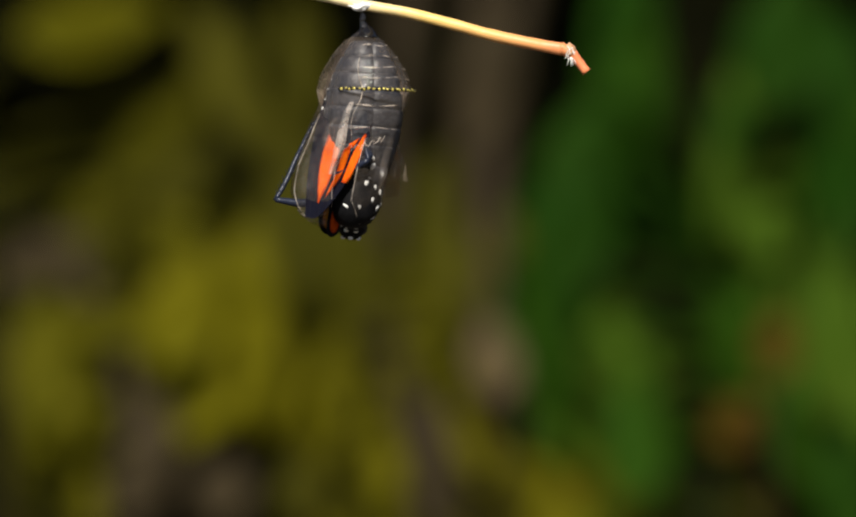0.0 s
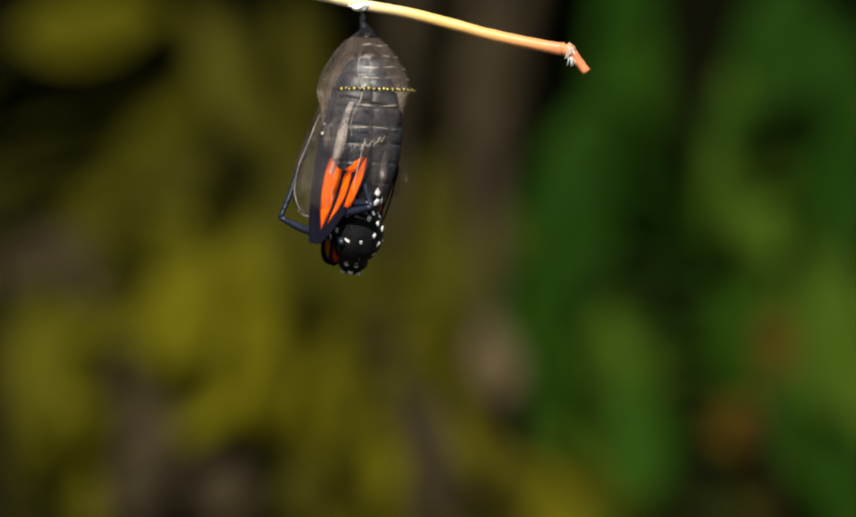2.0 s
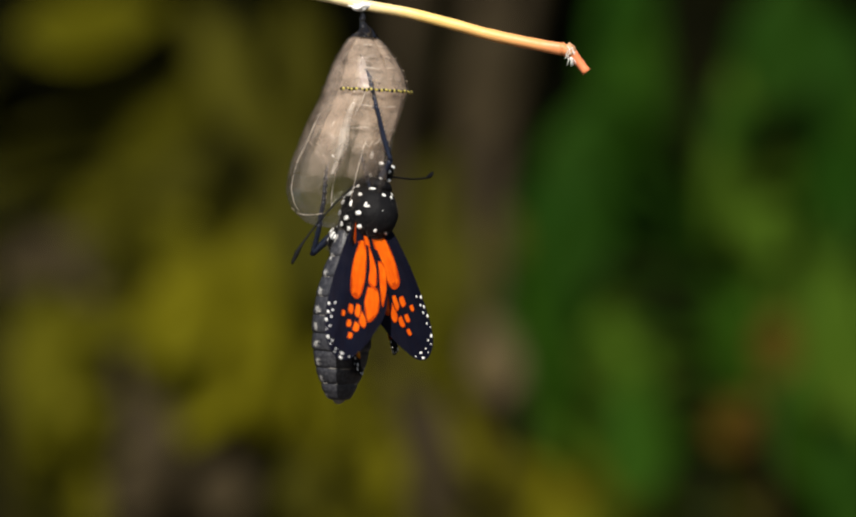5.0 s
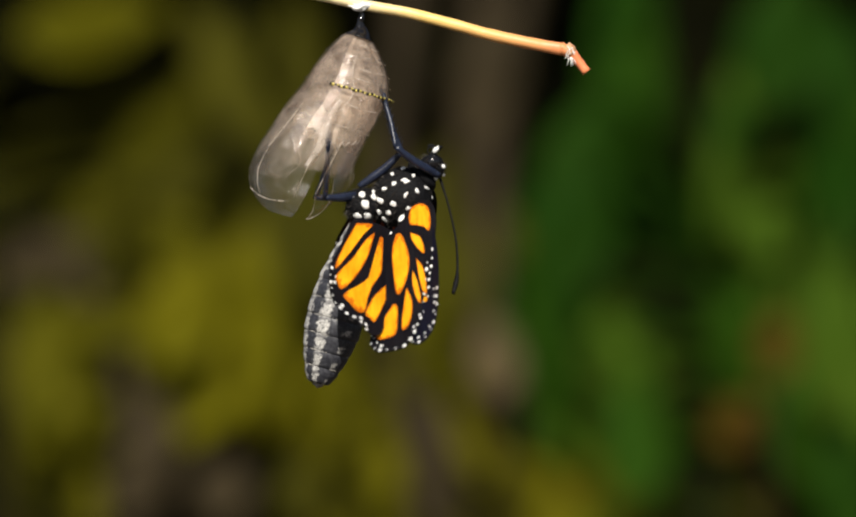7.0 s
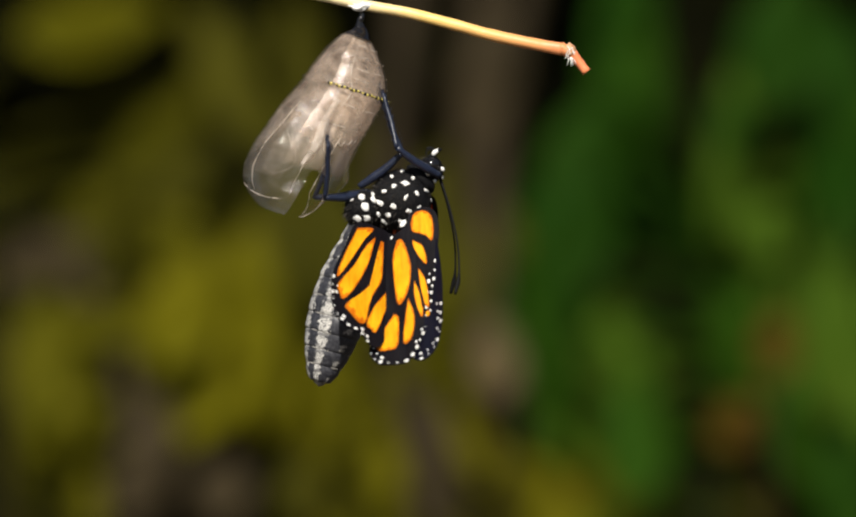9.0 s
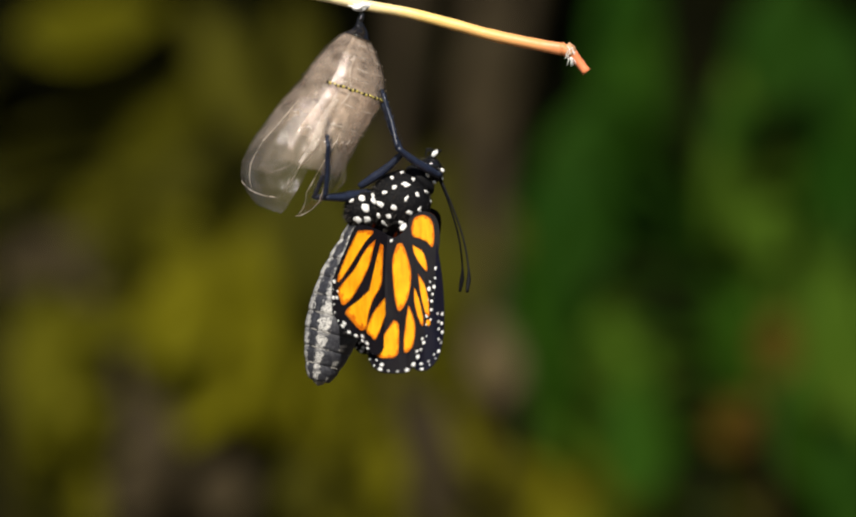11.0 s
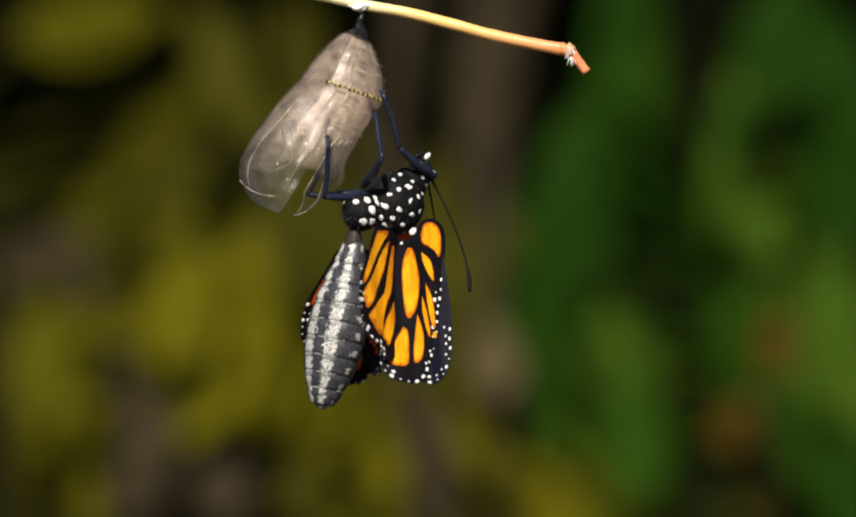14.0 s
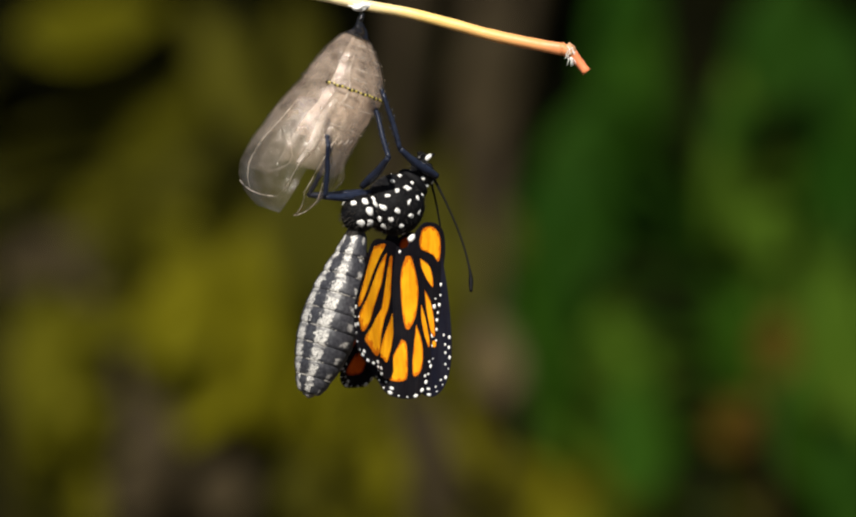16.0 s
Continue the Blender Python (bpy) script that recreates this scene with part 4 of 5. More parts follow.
# centre of the thorax across, down, depth; heading, lean, roll
BODY_ROWS = [
    (0, 650, 352, -8, 186, -45, 0), (1.5, 654, 388, -8, 188, -45, 0), (2.0, 654, 416, -8, 189, -45, 0), (2.5, 644, 466, -8, 192, -45, 0), (2.6, 640, 472, -8, 193, -45, 0),
    (2.7, 598, 508, 0, 222, 0, -90), (2.8, 590, 560, 0, 250, 0, -95), (3.0, 594, 585, 0, 256, 0, -95), (3.1, 600, 585, 0, 262, 0, -90), (3.2, 626, 526, -50, 345, -20, -25),
    (3.3, 668, 482, -92, 362, -38, 0), (3.4, 690, 470, -80, 372, -30, 15), (3.5, 737, 437, -35, 415, 0, 50), (3.6, 722, 452, -40, 405, 0, 45), (3.8, 728, 445, -40, 400, 0, 35), (3.9, 712, 425, -65, 380, -15, 15),
    (4.0, 643, 448, -95, 361, -40, -4), (4.1, 612, 455, -80, 345, -15, -15), (4.2, 594, 437, -75, 330, 0, -25), (4.6, 640, 420, -30, 360, 0, 10), (5.4, 700, 385, 0, 395, 0, 70), (6.3, 726, 366, 0, 408, 0, 90),
    (9.0, 723, 372, 0, 408, 0, 90), (12.5, 722, 376, 0, 408, 0, 90), (16, 718, 380, 0, 408, 0, 90),
]
# base of the abdomen across, down, depth; heading of its tip, lean, roll
ABDOMEN_ROWS = [(0, 656, 340, 0, 4, 0, 20), (1.5, 658, 356, 0, 3, 0, 20), (2, 660, 372, 0, 2, 0, 20), (2.3, 660, 390, 0, 2, 0, 20), (2.5, 658, 412, 0, 4, 0, 30), (2.6, 656, 420, 0, 8, 0, 40), (2.65, 645, 450, 0, 70, 0, 90), 
        (2.7, 636, 505, 0, 128, 0, 130), (2.8, 640, 580, 0, 155, 0, 150), (3, 650, 590, -10, 167, 0, 128), (3.1, 650, 592, -10, 166, 0, 124), (3.2, 650, 545, -40, 174, -10, 60), (3.3, 664, 515, -72, 184, -38, 0), (3.4, 690, 495, -60, 190, -25, -5), 
        (3.5, 672, 495, -25, 206, 0, -45), (3.6, 690, 500, -30, 200, 0, -40), (3.8, 700, 495, -30, 198, 0, -30), (3.9, 690, 485, -52, 190, 0, -15), (4, 645, 495, -66, 179, 0, 0), (4.1, 625, 495, -66, 168, 0, 10), (4.2, 620, 480, -62, 160, 0, 10), 
        (4.6, 630, 470, -15, 180, 0, -20)]
SWOLLEN_ROWS = [(0, 17), (2.6, 17), (2.8, 13), (3.1, 13), (3.4, 3), (4.2, 2.5), (6.3, 1), (16, 0)]
# wings: heading, lean, roll, how far the blade is drawn in, and a shift across, down and in depth
WING_ROWS = {
    "hind_left": [(0, 10, 0, 235, 0, -30, 43, 176), (2.5, 10, 0, 235, 0, -30, 31, 176), (2.6, 10, 0, 235, 0, -30, 27, 164), (2.7, 80, 0, 200, 50, 0, 0, 0), (2.8, 92, 0, 150, 60, 40, 20, 0), (3, 93, 0, 128, 125, 8, -10, 0), (3.1, 93, 0, 128, 120, 10, -10, 0), (3.15, 100, 0, 110, 75, 40, 20, 0), (3.2, 262, 0, 66, 96, 0, 24, 50), (3.3, 256, 0, 48, 92, -30, 32, 60), (3.4, 228, 0, 48, 92, -24, 20, 55), (3.5, 216, 0, 150, 84, -46, 34, -42), (3.8, 214, 0, 150, 84, -40, 30, -42), (3.9, 212, 0, 110, 92, -10, 10, 20), (4, 190, 0, 80, 86, 18, 40, 64), (4.2, 190, 0, 72, 80, 0, 20, 60)],
    "hind_right": [(0, 10, 0, 55, 0, 22, 52, 112), (2.5, 10, 0, 55, 0, 22, 40, 112), (2.6, 10, 0, 55, 0, 22, 36, 106), (2.7, 90, 0, 75, 60, 0, 20, 30), (2.8, 80, 0, 75, 80, 30, 20, 30), (3, 80, 0, 75, 125, 4, 0, 40), (3.1, 85, 0, 60, 90, 20, 20, 30), (3.2, 74, 0, -50, 92, 14, 14, 50), (3.3, 104, 0, -48, 92, 30, 32, 60), (3.4, 132, 0, -48, 92, 24, 20, 55), (3.5, 194, 0, -55, 112, 10, 10, 40), (3.8, 175, 0, -50, 110, 10, 10, 40), (3.9, 165, 0, -55, 92, 10, 10, 40), (4, 154, 0, -66, 70, 14, 60, 62), (4.1, 146, 0, -105, 86, 20, 0, 10), (4.2, 140, 0, -140, 92, 10, 0, 0), (4.6, 155, 0, -100, 92, 0, 0, 0)],
    "fore_left": [(0, 9, -20, 225, 0, -70, 40, 135), (2.5, 9, -20, 225, 0, -70, 22, 135), (2.6, 9, -20, 225, 0, -70, 20, 125), (2.7, 70, 0, 200, 60, 10, 0, 0), (2.8, 85, 0, 150, 80, 30, 0, 10), (3, 84, 0, 130, 125, 14, -20, 40), (3.1, 85, 0, 130, 120, 34, -10, 40), (3.15, 100, 0, 100, 85, 20, 10, 20), (3.2, 270, 40, 30, 150, 0, 46, 40), (3.3, 230, 40, 58, 52, -22, 70, 25), (3.4, 226, 40, 44, 52, -20, 58, 20), (3.5, 220, 0, 62, 90, -48, 62, -52), (3.6, 216, 0, 60, 90, -44, 55, -52), (3.8, 212, 0, 60, 90, -40, 50, -52), (3.9, 214, 30, 50, 63, -20, 45, 10), (4, 212, 38, 46, 60, -16, 78, 25), (4.1, 200, 38, 20, 52, -10, 50, 20), (4.2, 188, 40, 8, 52, -5, 40, 20)],
    "fore_right": [(0, 15, -14, -26, 4, -48, 10, -24), (2, 13, -14, -26, 4, -44, -6, -26), (2.5, 11, -12, -24, 6, -42, -16, -24), (2.6, 11, -12, -24, 6, -46, -20, -20), (2.7, 52, 20, 30, 20, -80, 20, -46), (2.8, 64, 38, 45, 40, -84, 0, -40), (3, 68, 44, 42, 58, -64, -34, -40), (3.1, 70, 44, 42, 58, -64, -30, -40), (3.2, 104, 30, -44, 66, 10, 46, 10), (3.3, 142, 40, -58, 52, 22, 70, 25), (3.4, 150, 40, -42, 52, 20, 58, 20), (3.5, 206, 52, -12, 30, 24, 14, 25), (3.6, 192, 52, -12, 30, 20, 14, 25), (3.8, 184, 50, -12, 32, 18, 14, 25), (3.9, 168, 40, -25, 54, 10, 40, 20), (4, 154, 36, -70, 56, 12, 76, 15), (4.2, 148, 30, -70, 68, 10, 30, 0), (4.6, 156, 10, -30, 78, 5, 15, 0)],
}
HINGES = {"hind": (26, 36, -46), "fore": (25, 48, -2)}
# how far the rear half of each hind wing is folded under the front half
FOLD_ROWS = [(0, 30), (2.5, 30), (2.7, 42), (3.1, 42), (3.2, 24), (3.4, 24), (3.5, 50), (4.2, 50)]
# the whole insect sways about the upright line through its hold: the turn in steps of thirty degrees, every tenth of a second
BODY_SHARE = 0.6
TURN_FIRST = [0.15, -0.8, -0.25, -0.1, -0.15, 0, 0, 0, 0.35, 0.5, -1.4, 0.3, -0.4, -0.6, -0.5, -0.4, -0.3, -0.9, 0.05, -1.5, 0.1, 0.4, -1.35, 0.4, 0.1, 0.15, 0.1, 0.1, 0.9, -0.55]
TURN_LATE = [0.25, 0.3, 0.35, 0.4, 0.45, 0.5, 0.5, 0.5, -0.8, -0.85, -0.6, -2.0, 0.5, -0.9, -0.7, 1.2, -1.5, -0.9, 0.05, -1.0, -0.8, -0.75, -0.6, -0.55,
             -0.2, 1.6, -1.7, 1.0, -1.3, -0.85, -0.75, -0.7, -0.7, -0.65, -0.2, -0.1, -0.1, 0, -0.85, 0.2, -0.9, 0.4, 0.9, -0.6, 0.85, 0.85, -1.6, 0.85]
SWAY_ROWS = [(5.9, 0.0)] + [(round(6.3 + 0.1 * i, 1), v) for i, v in enumerate(TURN_FIRST)] + [(10.2, 0.0)] + [(round(11.3 + 0.1 * i, 1), v) for i, v in enumerate(TURN_LATE)]
# the spread wings as they hang: hinge across, down; lean outwards, how far drawn in, turn of the hind wing's front half
HANG_ROWS = [(6.3, 711, 437, 38, 21, -32), (7.0, 711, 437, 37, 19, -30), (9.0, 709, 442, 31, 15, -24), (11.3, 706, 444, 26, 11, -16), (12.0, 706, 445, 25, 10, -14), (14.0, 707, 445, 20, 9, -14), (15.0, 708, 445, 18, 8, -14), (15.4, 708, 448, 12, 5, -14), (16.0, 706, 453, 5, 1, -14)]
# tip of the hanging abdomen across, down
TIP_ROWS = [(6.3, 578, 726), (6.5, 586, 728), (7.0, 580, 710), (7.5, 594, 712), (8.0, 578, 705), (8.5, 570, 715), (9.0, 583, 707), (11.3, 582, 706), (11.5, 584, 722), (12.0, 586, 746), (12.5, 582, 714), (13.0, 580, 740), (13.5, 590, 740), (14.0, 588, 750), (14.5, 582, 732), (15.0, 574, 746), (15.5, 566, 750), (16.0, 563, 728)]
# the legs by which it hangs: hip and foot across, down, depth
HOLD = {
    "mid_left": ((798, 318, -25), (704, 178, -30)), "mid_right": ((664, 337, -10), (702, 184, -25)),
    "hind_left": ((674, 353, 0), (603, 268, -84)), "hind_right": ((668, 352, 25), (606, 272, 10)),
}
# feet across, down, depth, and the way the knee points
FEET_ROWS = {
    "mid_left": [(0, 650, 220, 55, 60), (2.5, 650, 345, 50, 60), (2.6, 620, 415, 20, 330), (2.8, 595, 430, 10, 270), (3, 600, 415, 10, 90), (3.2, 620, 360, 20, 70), (3.3, 610, 350, 30, 70), (3.4, 600, 320, -30, 20), (3.5, 588, 292, -84, 330), 
        (3.6, 600, 240, -88, 330), (3.8, 608, 168, -92, 250), (3.9, 612, 160, -92, 268), (4, 617, 158, -92, 276), (4.2, 667, 145, -92, 90)],
    "mid_right": [(0, 577, 220, 5, 262), (1.5, 575, 232, 5, 262), (2, 570, 245, 0, 260), (2.5, 562, 266, -10, 258), (2.6, 565, 290, -20, 260), (2.8, 540, 390, -40, 270), (3, 552, 310, -70, 262), (3.1, 620, 300, -90, 300), (3.2, 700, 240, -70, 60), 
        (3.3, 724, 196, -50, 85), (3.4, 726, 215, -30, 85), (3.5, 726, 245, 0, 85), (3.6, 732, 225, -10, 85), (3.8, 741, 180, -20, 85), (4, 732, 122, -92, 80), (4.2, 700, 380, -20, 60)],
    "hind_left": [(0, 655, 150, 20, 60), (2.5, 650, 270, 20, 60), (2.6, 640, 420, 20, 60), (2.8, 640, 430, 10, 90), (3, 685, 412, 10, 110), (3.2, 640, 380, 0, 230), (3.3, 735, 376, -10, 262), (3.5, 720, 345, -40, 250), (3.8, 715, 345, -40, 250), 
        (4, 640, 260, -20, 340), (4.2, 690, 330, -40, 60)],
    "hind_right": [(0, 650, 150, 0, 60), (2.5, 645, 270, 0, 60), (2.6, 630, 410, 0, 350), (2.8, 600, 440, 0, 300), (3, 592, 410, -20, 300), (3.2, 640, 380, 0, 60), (3.3, 600, 362, 0, 80), (3.4, 630, 310, -40, 60), (3.5, 652, 285, -84, 300), 
        (3.8, 640, 330, -40, 300), (4, 600, 345, 20, 90), (4.2, 600, 350, 20, 300)],
}
CLIMB_ROWS = [(3.1, 0), (3.25, 1), (3.4, 1), (3.5, 0), (3.85, 0), (3.95, 1), (4.2, 1), (4.8, 0)]
HIPS = {"mid_left": (26, -60, 14), "mid_right": (-18, -50, 16), "hind_left": (16, -58, -44), "hind_right": (-16, -58, -40)}
CLIMB_HIPS = {"mid_left": (-14, -5, 80), "mid_right": (11, -5, 76), "hind_left": (8, -5, 66), "hind_right": (-8, -5, 66)}
# antennae: heading, lean, roll
FEELER_ROWS = {
    "left": [(0, 380, 0, 0), (2.6, 380, 0, 0), (2.7, 340, 0, 0), (2.8, 300, 0, 0), (3, 270, 0, 0), (3.1, 258, 0, 0), (3.2, 285, 0, 0), (3.3, 284, -10, 0), (3.5, 300, -50, 0), (3.8, 330, -60, 0), (4, 252, -20, 0), (4.2, 240, 0, 0), (4.6, 220, 0, 0)],
    "right": [(0, 385, 0, 0), (2.6, 385, 0, 0), (2.7, 350, 0, 0), (2.8, 310, -30, 0), (3, 310, -60, 0), (3.1, 350, -70, 0), (3.2, 420, -60, 0), (3.3, 475, -10, 0), (3.4, 485, -10, 0), (3.5, 510, 0, 0), (3.6, 490, 0, 0), (3.8, 455, -10, 0), 
        (3.9, 480, -20, 0), (4, 480, -60, 0), (4.1, 440, -60, 0), (4.2, 375, -20, 0), (4.6, 430, -40, 0)],
}
TIMES = sorted({*(0, 0.5, 1, 1.5, 2, 2.3, 2.63, 2.65, 2.68, 3.12, 3.15, 3.18, 4.6, 5.0, 5.4, 5.9, 9.6, 10.2, 10.8), *(round(2.4 + 0.1 * i, 1) for i in range(19)), *(round(6.3 + 0.1 * i, 1) for i in range(30)), *(round(11.3 + 0.1 * i, 1) for i in range(48))})


def blend(rows, t):
    if t <= rows[0][0]:
        return np.array(rows[0][1:], float)
    for a, b in zip(rows, rows[1:]):
        if t <= b[0]:
            k = (t - a[0]) / (b[0] - a[0])
            return np.array(a[1:], float) * (1 - k) + np.array(b[1:], float) * k
    return np.array(rows[-1][1:], float)


def mixed(a, b, k):
    """The pose k of the way from a to b."""
    p, q = a.to_quaternion(), b.to_quaternion()
    return Matrix.LocRotScale(a.translation.lerp(b.translation, k), p.slerp(q, k), None)


def sway(t, share=1.0, other=1.0):
    """The turn of the whole insect at time t; a part follows it by a share for each way of turning."""
    turn = float(blend(SWAY_ROWS, t)[0])
    turn *= share if turn < 0 else other
    axis = at(660, 400, 0)
    return Matrix.Translation(axis) @ Matrix.Rotation(radians(30 * turn), 4, "Z") @ Matrix.Translation(-axis)


def across(m):
    """The same pose on the other side of the insect, for a part built the other way round."""
    return Matrix.Diagonal((1, -1, 1, 1)) @ m @ Matrix.Diagonal((-1, 1, 1, 1))


def hanging_wing(kind, side, t):
    a, b, lean, drawn, front = blend(HANG_ROWS, max(t, 6.3))
    old = min(max((t - 9) / 2.3, 0), 1)
    turned_by = float(blend(SWAY_ROWS, t)[0])
    if side == "right":
        lean, drawn = (1.25 * lean * (1 - old) + 30 * old) * min(max((-turned_by - 0.45) / 0.3, -1), 1), drawn + 16
    turn = -27 if kind == "fan" else -front
    m = Matrix.Translation(at(a, b, -54 if kind == "fan" else -58)) @ Matrix.Rotation(radians(180), 4, "Y") @ Matrix.Rotation(radians(turn), 4, "Z") @ Matrix.Translation((0, 0, -drawn * U))
    if kind == "fore":
        m = m @ Matrix.Translation((-62 * U, 13 * U, -42 * U)) @ Matrix.Rotation(radians(5), 4, "Z")
    hinge = at(a, b, -58)
    if side == "right":
        # the farther pair hangs a little askew
        hinge = at(a, b, 58)
        shift, drop, splay = (-30, 0, 4) if kind == "fore" else (2, 6 * old, 12)
        askew = Matrix.Translation(hinge) @ Matrix.Rotation(radians(splay * old), 4, "Y") @ Matrix.Translation(-hinge)
        m = Matrix.Translation(Vector((shift, 26, -drop)) * U) @ askew @ across(m)
    # the limp blades hang towards the viewer, whichever way the body turns
    s = sway(t)
    p = s @ hinge
    limp = Matrix.Translation(p) @ Matrix.Rotation(radians(-lean), 4, "X") @ Matrix.Translation(-p)
    slack = min(max(-turned_by, 0), 1)
    slip = Matrix.Translation(Vector((12, 0, -20) if side == "left" else (-16, 0, -8)) * slack * U)
    if side == "right":
        slip = slip @ Matrix.Translation(Vector((20 * min(max(turned_by / 0.3, 0), 1), 0, -50 * min(max(turned_by, 0), 1))) * U)
    return s.inverted() @ slip @ limp @ s @ m


def early_wing(kind, side, t, plain):
    """The crumpled wings on the way out of the skin and up."""
    x, y, z = HINGES["fore" if kind == "fore" else "hind"]
    hinge = Vector((x if side == "left" else -x, y, z)) * U
    h, lean, roll, drawn, da, db, dd = blend(WING_ROWS[("fore_" if kind == "fore" else "hind_") + side], t)
    m = turned(plain @ hinge + Vector((da, dd, -db)) * U, h, lean, roll) @ Matrix.Translation((0, 0, -drawn * U))
    if kind == "fan":
        fold = float(blend(FOLD_ROWS, t)[0]) * (-1 if side == "left" else 1)
        m = m @ Matrix.Translation((0, 4 * U, 0)) @ Matrix.Rotation(radians(fold), 4, "Y")
    return m


def either(early, late, t):
    """Early poses up to 4.6 s, hanging poses from 6.3 s, a glide between."""
    if t <= 4.6:
        return early(t)
    return late(t) if t >= 6.3 else mixed(early(4.6), late(6.3), (t - 4.6) / 1.7)


def reach(hip, foot, pole, l1, l2):
    """Thigh and shin that reach from the hip to the foot, the knee towards the pole."""
    d = foot - hip
    dist = min(max(d.length, abs(l1 - l2) * 1.02), (l1 + l2) * 0.995)
    d.normalize()
    along = (l1 * l1 - l2 * l2 + dist * dist) / (2 * dist)
    out = math.sqrt(max(l1 * l1 - along * along, 0))
    side = (pole - d * pole.dot(d)).normalized()
    knee = hip + d * along + side * out
    foot = hip + d * dist
    return knee, foot, side


def limb(p, q, side):
    """A pose at p with local Z towards q."""
    z = (q - p).normalized()
    x = side.cross(z).normalized()
    return Matrix.Translation(p) @ Matrix((x, z.cross(x), z)).transposed().to_4x4()


def leg_poses(key, t, body):
    """Poses of thigh, shin and foot."""
    k = min(max((t - 4.6) / 1.3, 0), 1)
    hip = Vector(HIPS[key]) * U
    # inside the skin the legs are folded round the side of the body
    hip = (body @ Matrix.Rotation(radians(-90), 4, "Z") if t <= 2.6 else body) @ hip
    hip = hip.lerp(body.translation + Vector(CLIMB_HIPS[key]) * U, float(blend(CLIMB_ROWS, t)[0]))
    a, b, d, knee = blend(FEET_ROWS[key], t)
    tip = at(a, b, d)
    pole = Vector((math.sin(radians(knee)), -1.6 if 3.45 < t < 3.85 and key in ("mid_left", "hind_right") else -0.45 if 3.2 <= t <= 4.3 else -0.25, math.cos(radians(knee))))
    away = Vector((0, 0.5, 1))
    if k:
        turn = float(blend(SWAY_ROWS, t)[0])
        hang, grip = HOLD[key]
        hip = hip.lerp(sway(t, BODY_SHARE) @ at(*hang), k)
        shift = max(turn, 0) if key == "mid_right" else 0
        tip = tip.lerp(at(grip[0] - 14 * shift, grip[1] + 26 * shift, grip[2]), k)
        tilt = radians(min(70 * max(turn, 0), 85))
        late = {"mid_left": Vector((-0.7, -0.7, -0.2)), "mid_right": Vector((math.cos(tilt), -math.sin(tilt), -0.1)), "hind_left": Vector((-0.75, -0.3, -0.65)), "hind_right": Vector((-1, 0.3, -0.35))}[key]
        pole = pole.normalized().lerp(late.normalized(), k)
        away = Vector((-0.25, 0.75, 0.6)) if key[0] == "m" else Vector((-0.1, 0.5, 0.85))
    knee, tip, side = reach(hip, tip, pole, THIGH * U, (SHIN + FOOT * (1 - k)) * U)
    ankle = knee + (tip - knee).normalized() * SHIN * U
    straight = limb(ankle, ankle + (tip - knee), side)
    foot = mixed(straight, limb(ankle, ankle + away, side), k) if k else straight
    return limb(hip, knee, side), limb(knee, tip, side), foot


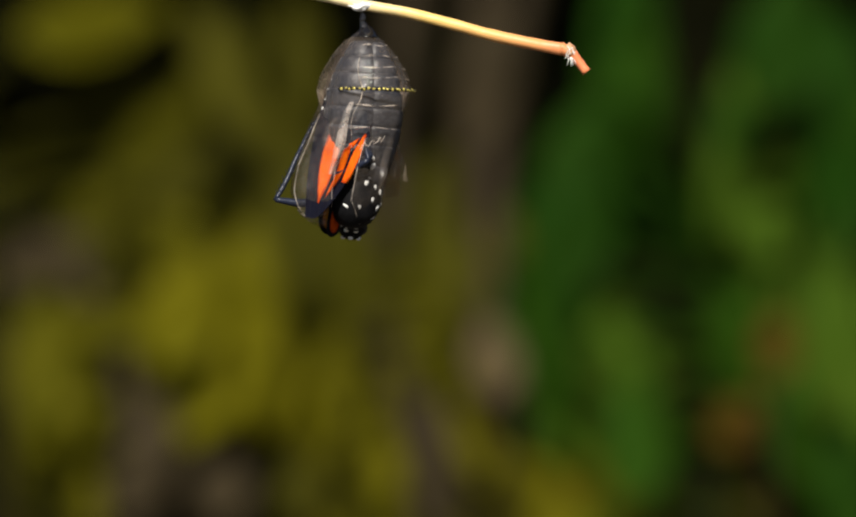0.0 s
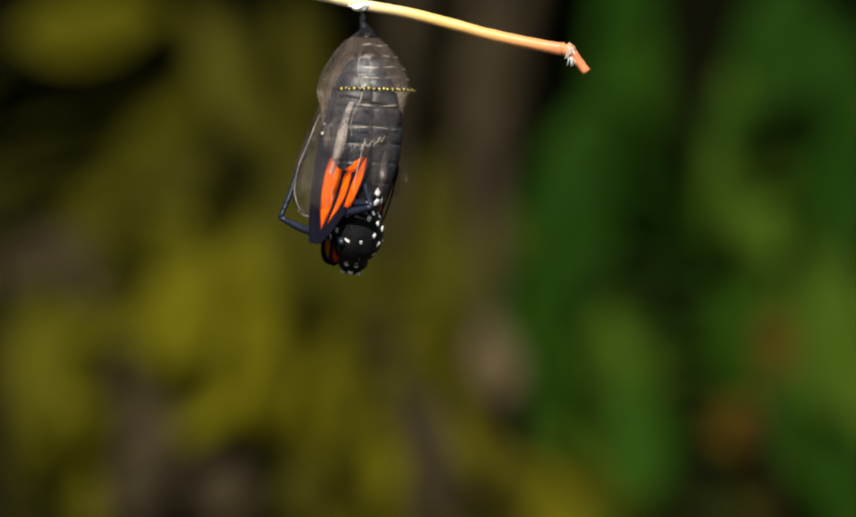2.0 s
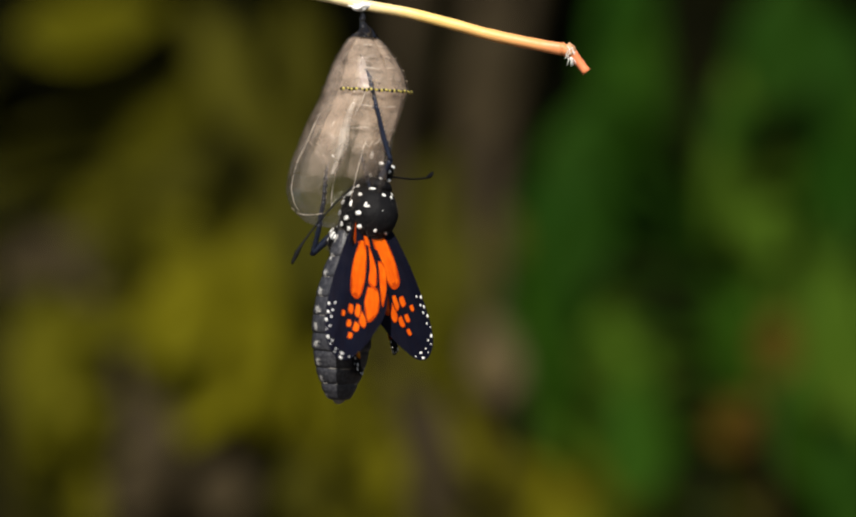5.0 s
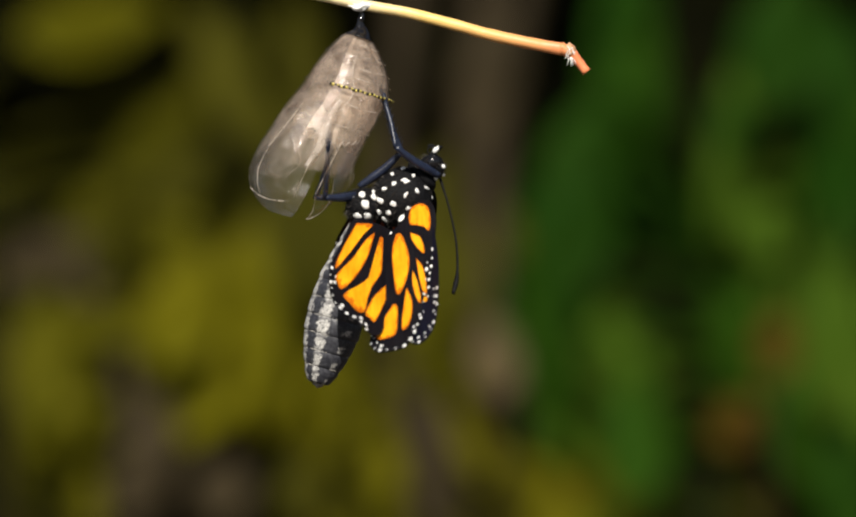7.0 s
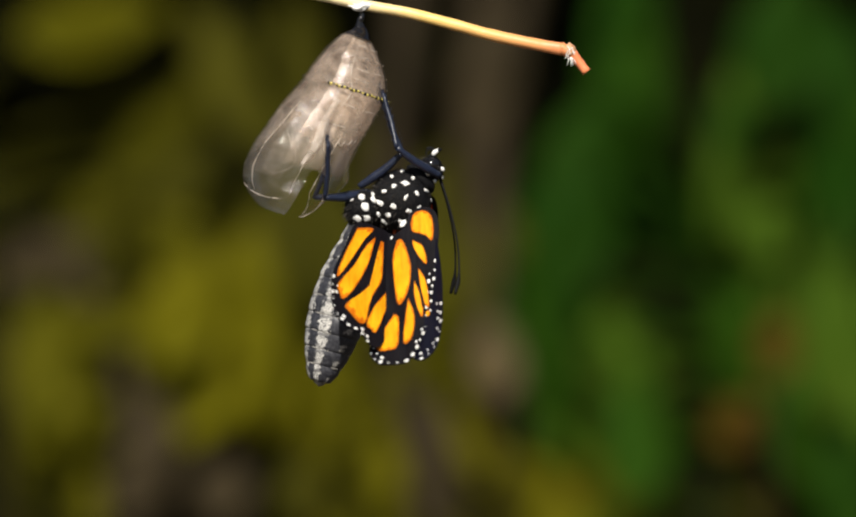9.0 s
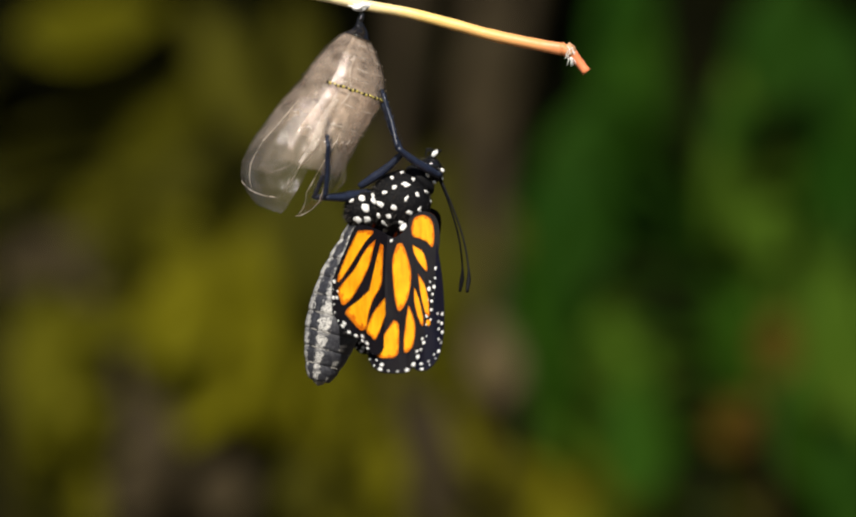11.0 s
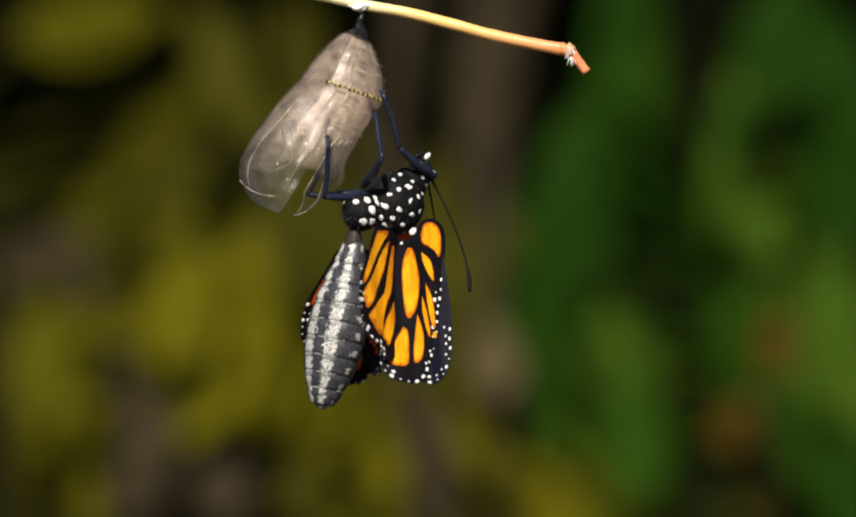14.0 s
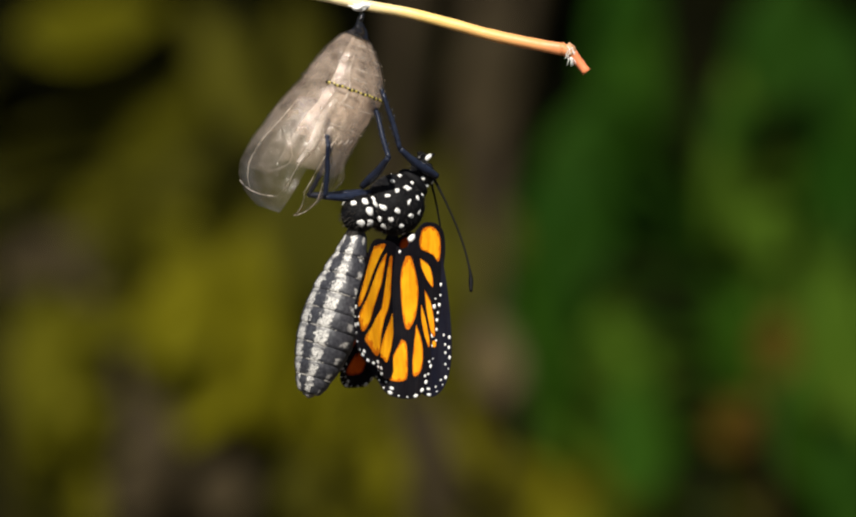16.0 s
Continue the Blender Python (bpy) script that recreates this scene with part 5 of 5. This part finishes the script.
def motions():
    walk(FLAP, [(0, pose(0, 0, 0)), (2.4, pose(0, 0, 0)), (2.7, pose(0.0, 0, 0, 0, -3, -4)), (4.2, pose(0, 0, 0, 0, -1, 0)), (6.3, pose(0, 0, 0)), (16, pose(0, 0, 0))])
    for lining, back in zip(LININGS, (90, -90, 0, 170)):
        rows = [(0, pose(0, 0, 0, 0, 0, -back)), (2.3, pose(0, 0, 0, 0, 0, -back))]
        rows += [(2.35 + 0.35 * k, pose(0, 0, 0, 0, 0, -back * (1 - k))) for k in (0.25, 0.5, 0.75, 1.0)]
        late = 18 if back == 170 else 0
        walk(lining, rows + [(4.2, pose(0, 0, 0)), (6.3, pose(0, 0, 0, 0, 0, late)), (16, pose(0, 0, 0, 0, 0, late))])
    walk(SHELL, [(t, Matrix.Translation(at(*PIVOT)) @ Matrix.Rotation(radians(h), 4, "Y") @ Matrix.Rotation(radians(yaw), 4, "Z")) for t, h, yaw in SHELL_ROWS])

    def plain(t):
        a, b, d, h, lean, roll = blend(BODY_ROWS, t)
        return turned(at(a, b, d), h, lean, roll)

    bodies = {t: sway(t, BODY_SHARE) @ plain(t) for t in TIMES}
    walk(FLY, [(t, bodies[t]) for t in TIMES])

    def key_part(ob, early, late, share=1.0, other=1.0):
        walk(ob, [(t, bodies[t].inverted() @ sway(t, share, other) @ either(early, late, t)) for t in TIMES])

    def early_tail(t):
        a, b, d, h, lean, roll = blend(ABDOMEN_ROWS, t)
        return turned(at(a, b, d), h, lean, roll)

    def late_tail(t):
        x, y = blend(TIP_ROWS, t)
        heading = math.degrees(math.atan2(x - 652, 440 - y))
        way = Vector((math.sin(radians(heading)), 0, math.cos(radians(heading))))
        return turned(at(x, y, 10) - way * 272 * U, heading, 0, -130)

    # the swollen abdomen shrinks as the wings fill
    for plate, x, y, share in PLATES:
        walk(plate, [(t, pose(x * k * share * U, y * k * share * U, 0)) for t, k in SWOLLEN_ROWS])
    key_part(ABDOMEN, early_tail, late_tail, 0.8, 0.5)
    for key, wing in WINGS.items():
        kind, side = key.split("_")
        key_part(wing, lambda t: early_wing(kind, side, t, plain(t)), lambda t: hanging_wing(kind, side, t))
    for key, (leg, shin, foot) in LEGS.items():
        poses = [(t, *leg_poses(key, t, bodies[t])) for t in TIMES]
        walk(leg, [(t, bodies[t].inverted() @ m) for t, m, n, o in poses])
        walk(shin, [(t, m.inverted() @ n) for t, m, n, o in poses])
        walk(foot, [(t, m.inverted() @ o) for t, m, n, o in poses])
    for key, feeler in FEELERS.items():
        out = 1 if key == "left" else -1

        def early_feeler(t):
            h, lean, roll = blend(FEELER_ROWS[key], t)
            return turned(plain(t) @ (Vector((10 * out, 10, 104)) * U), h, lean, roll)

        def late_feeler(t):
            return Matrix.Translation(at(806, 326, -8 * out)) @ Matrix.Rotation(radians(173 - 6 * min(max((t - 9) / 2.3, 0), 1)), 4, "Y") @ Matrix.Rotation(radians(16 * out), 4, "X")

        key_part(feeler, early_feeler, late_feeler, BODY_SHARE)


motions()
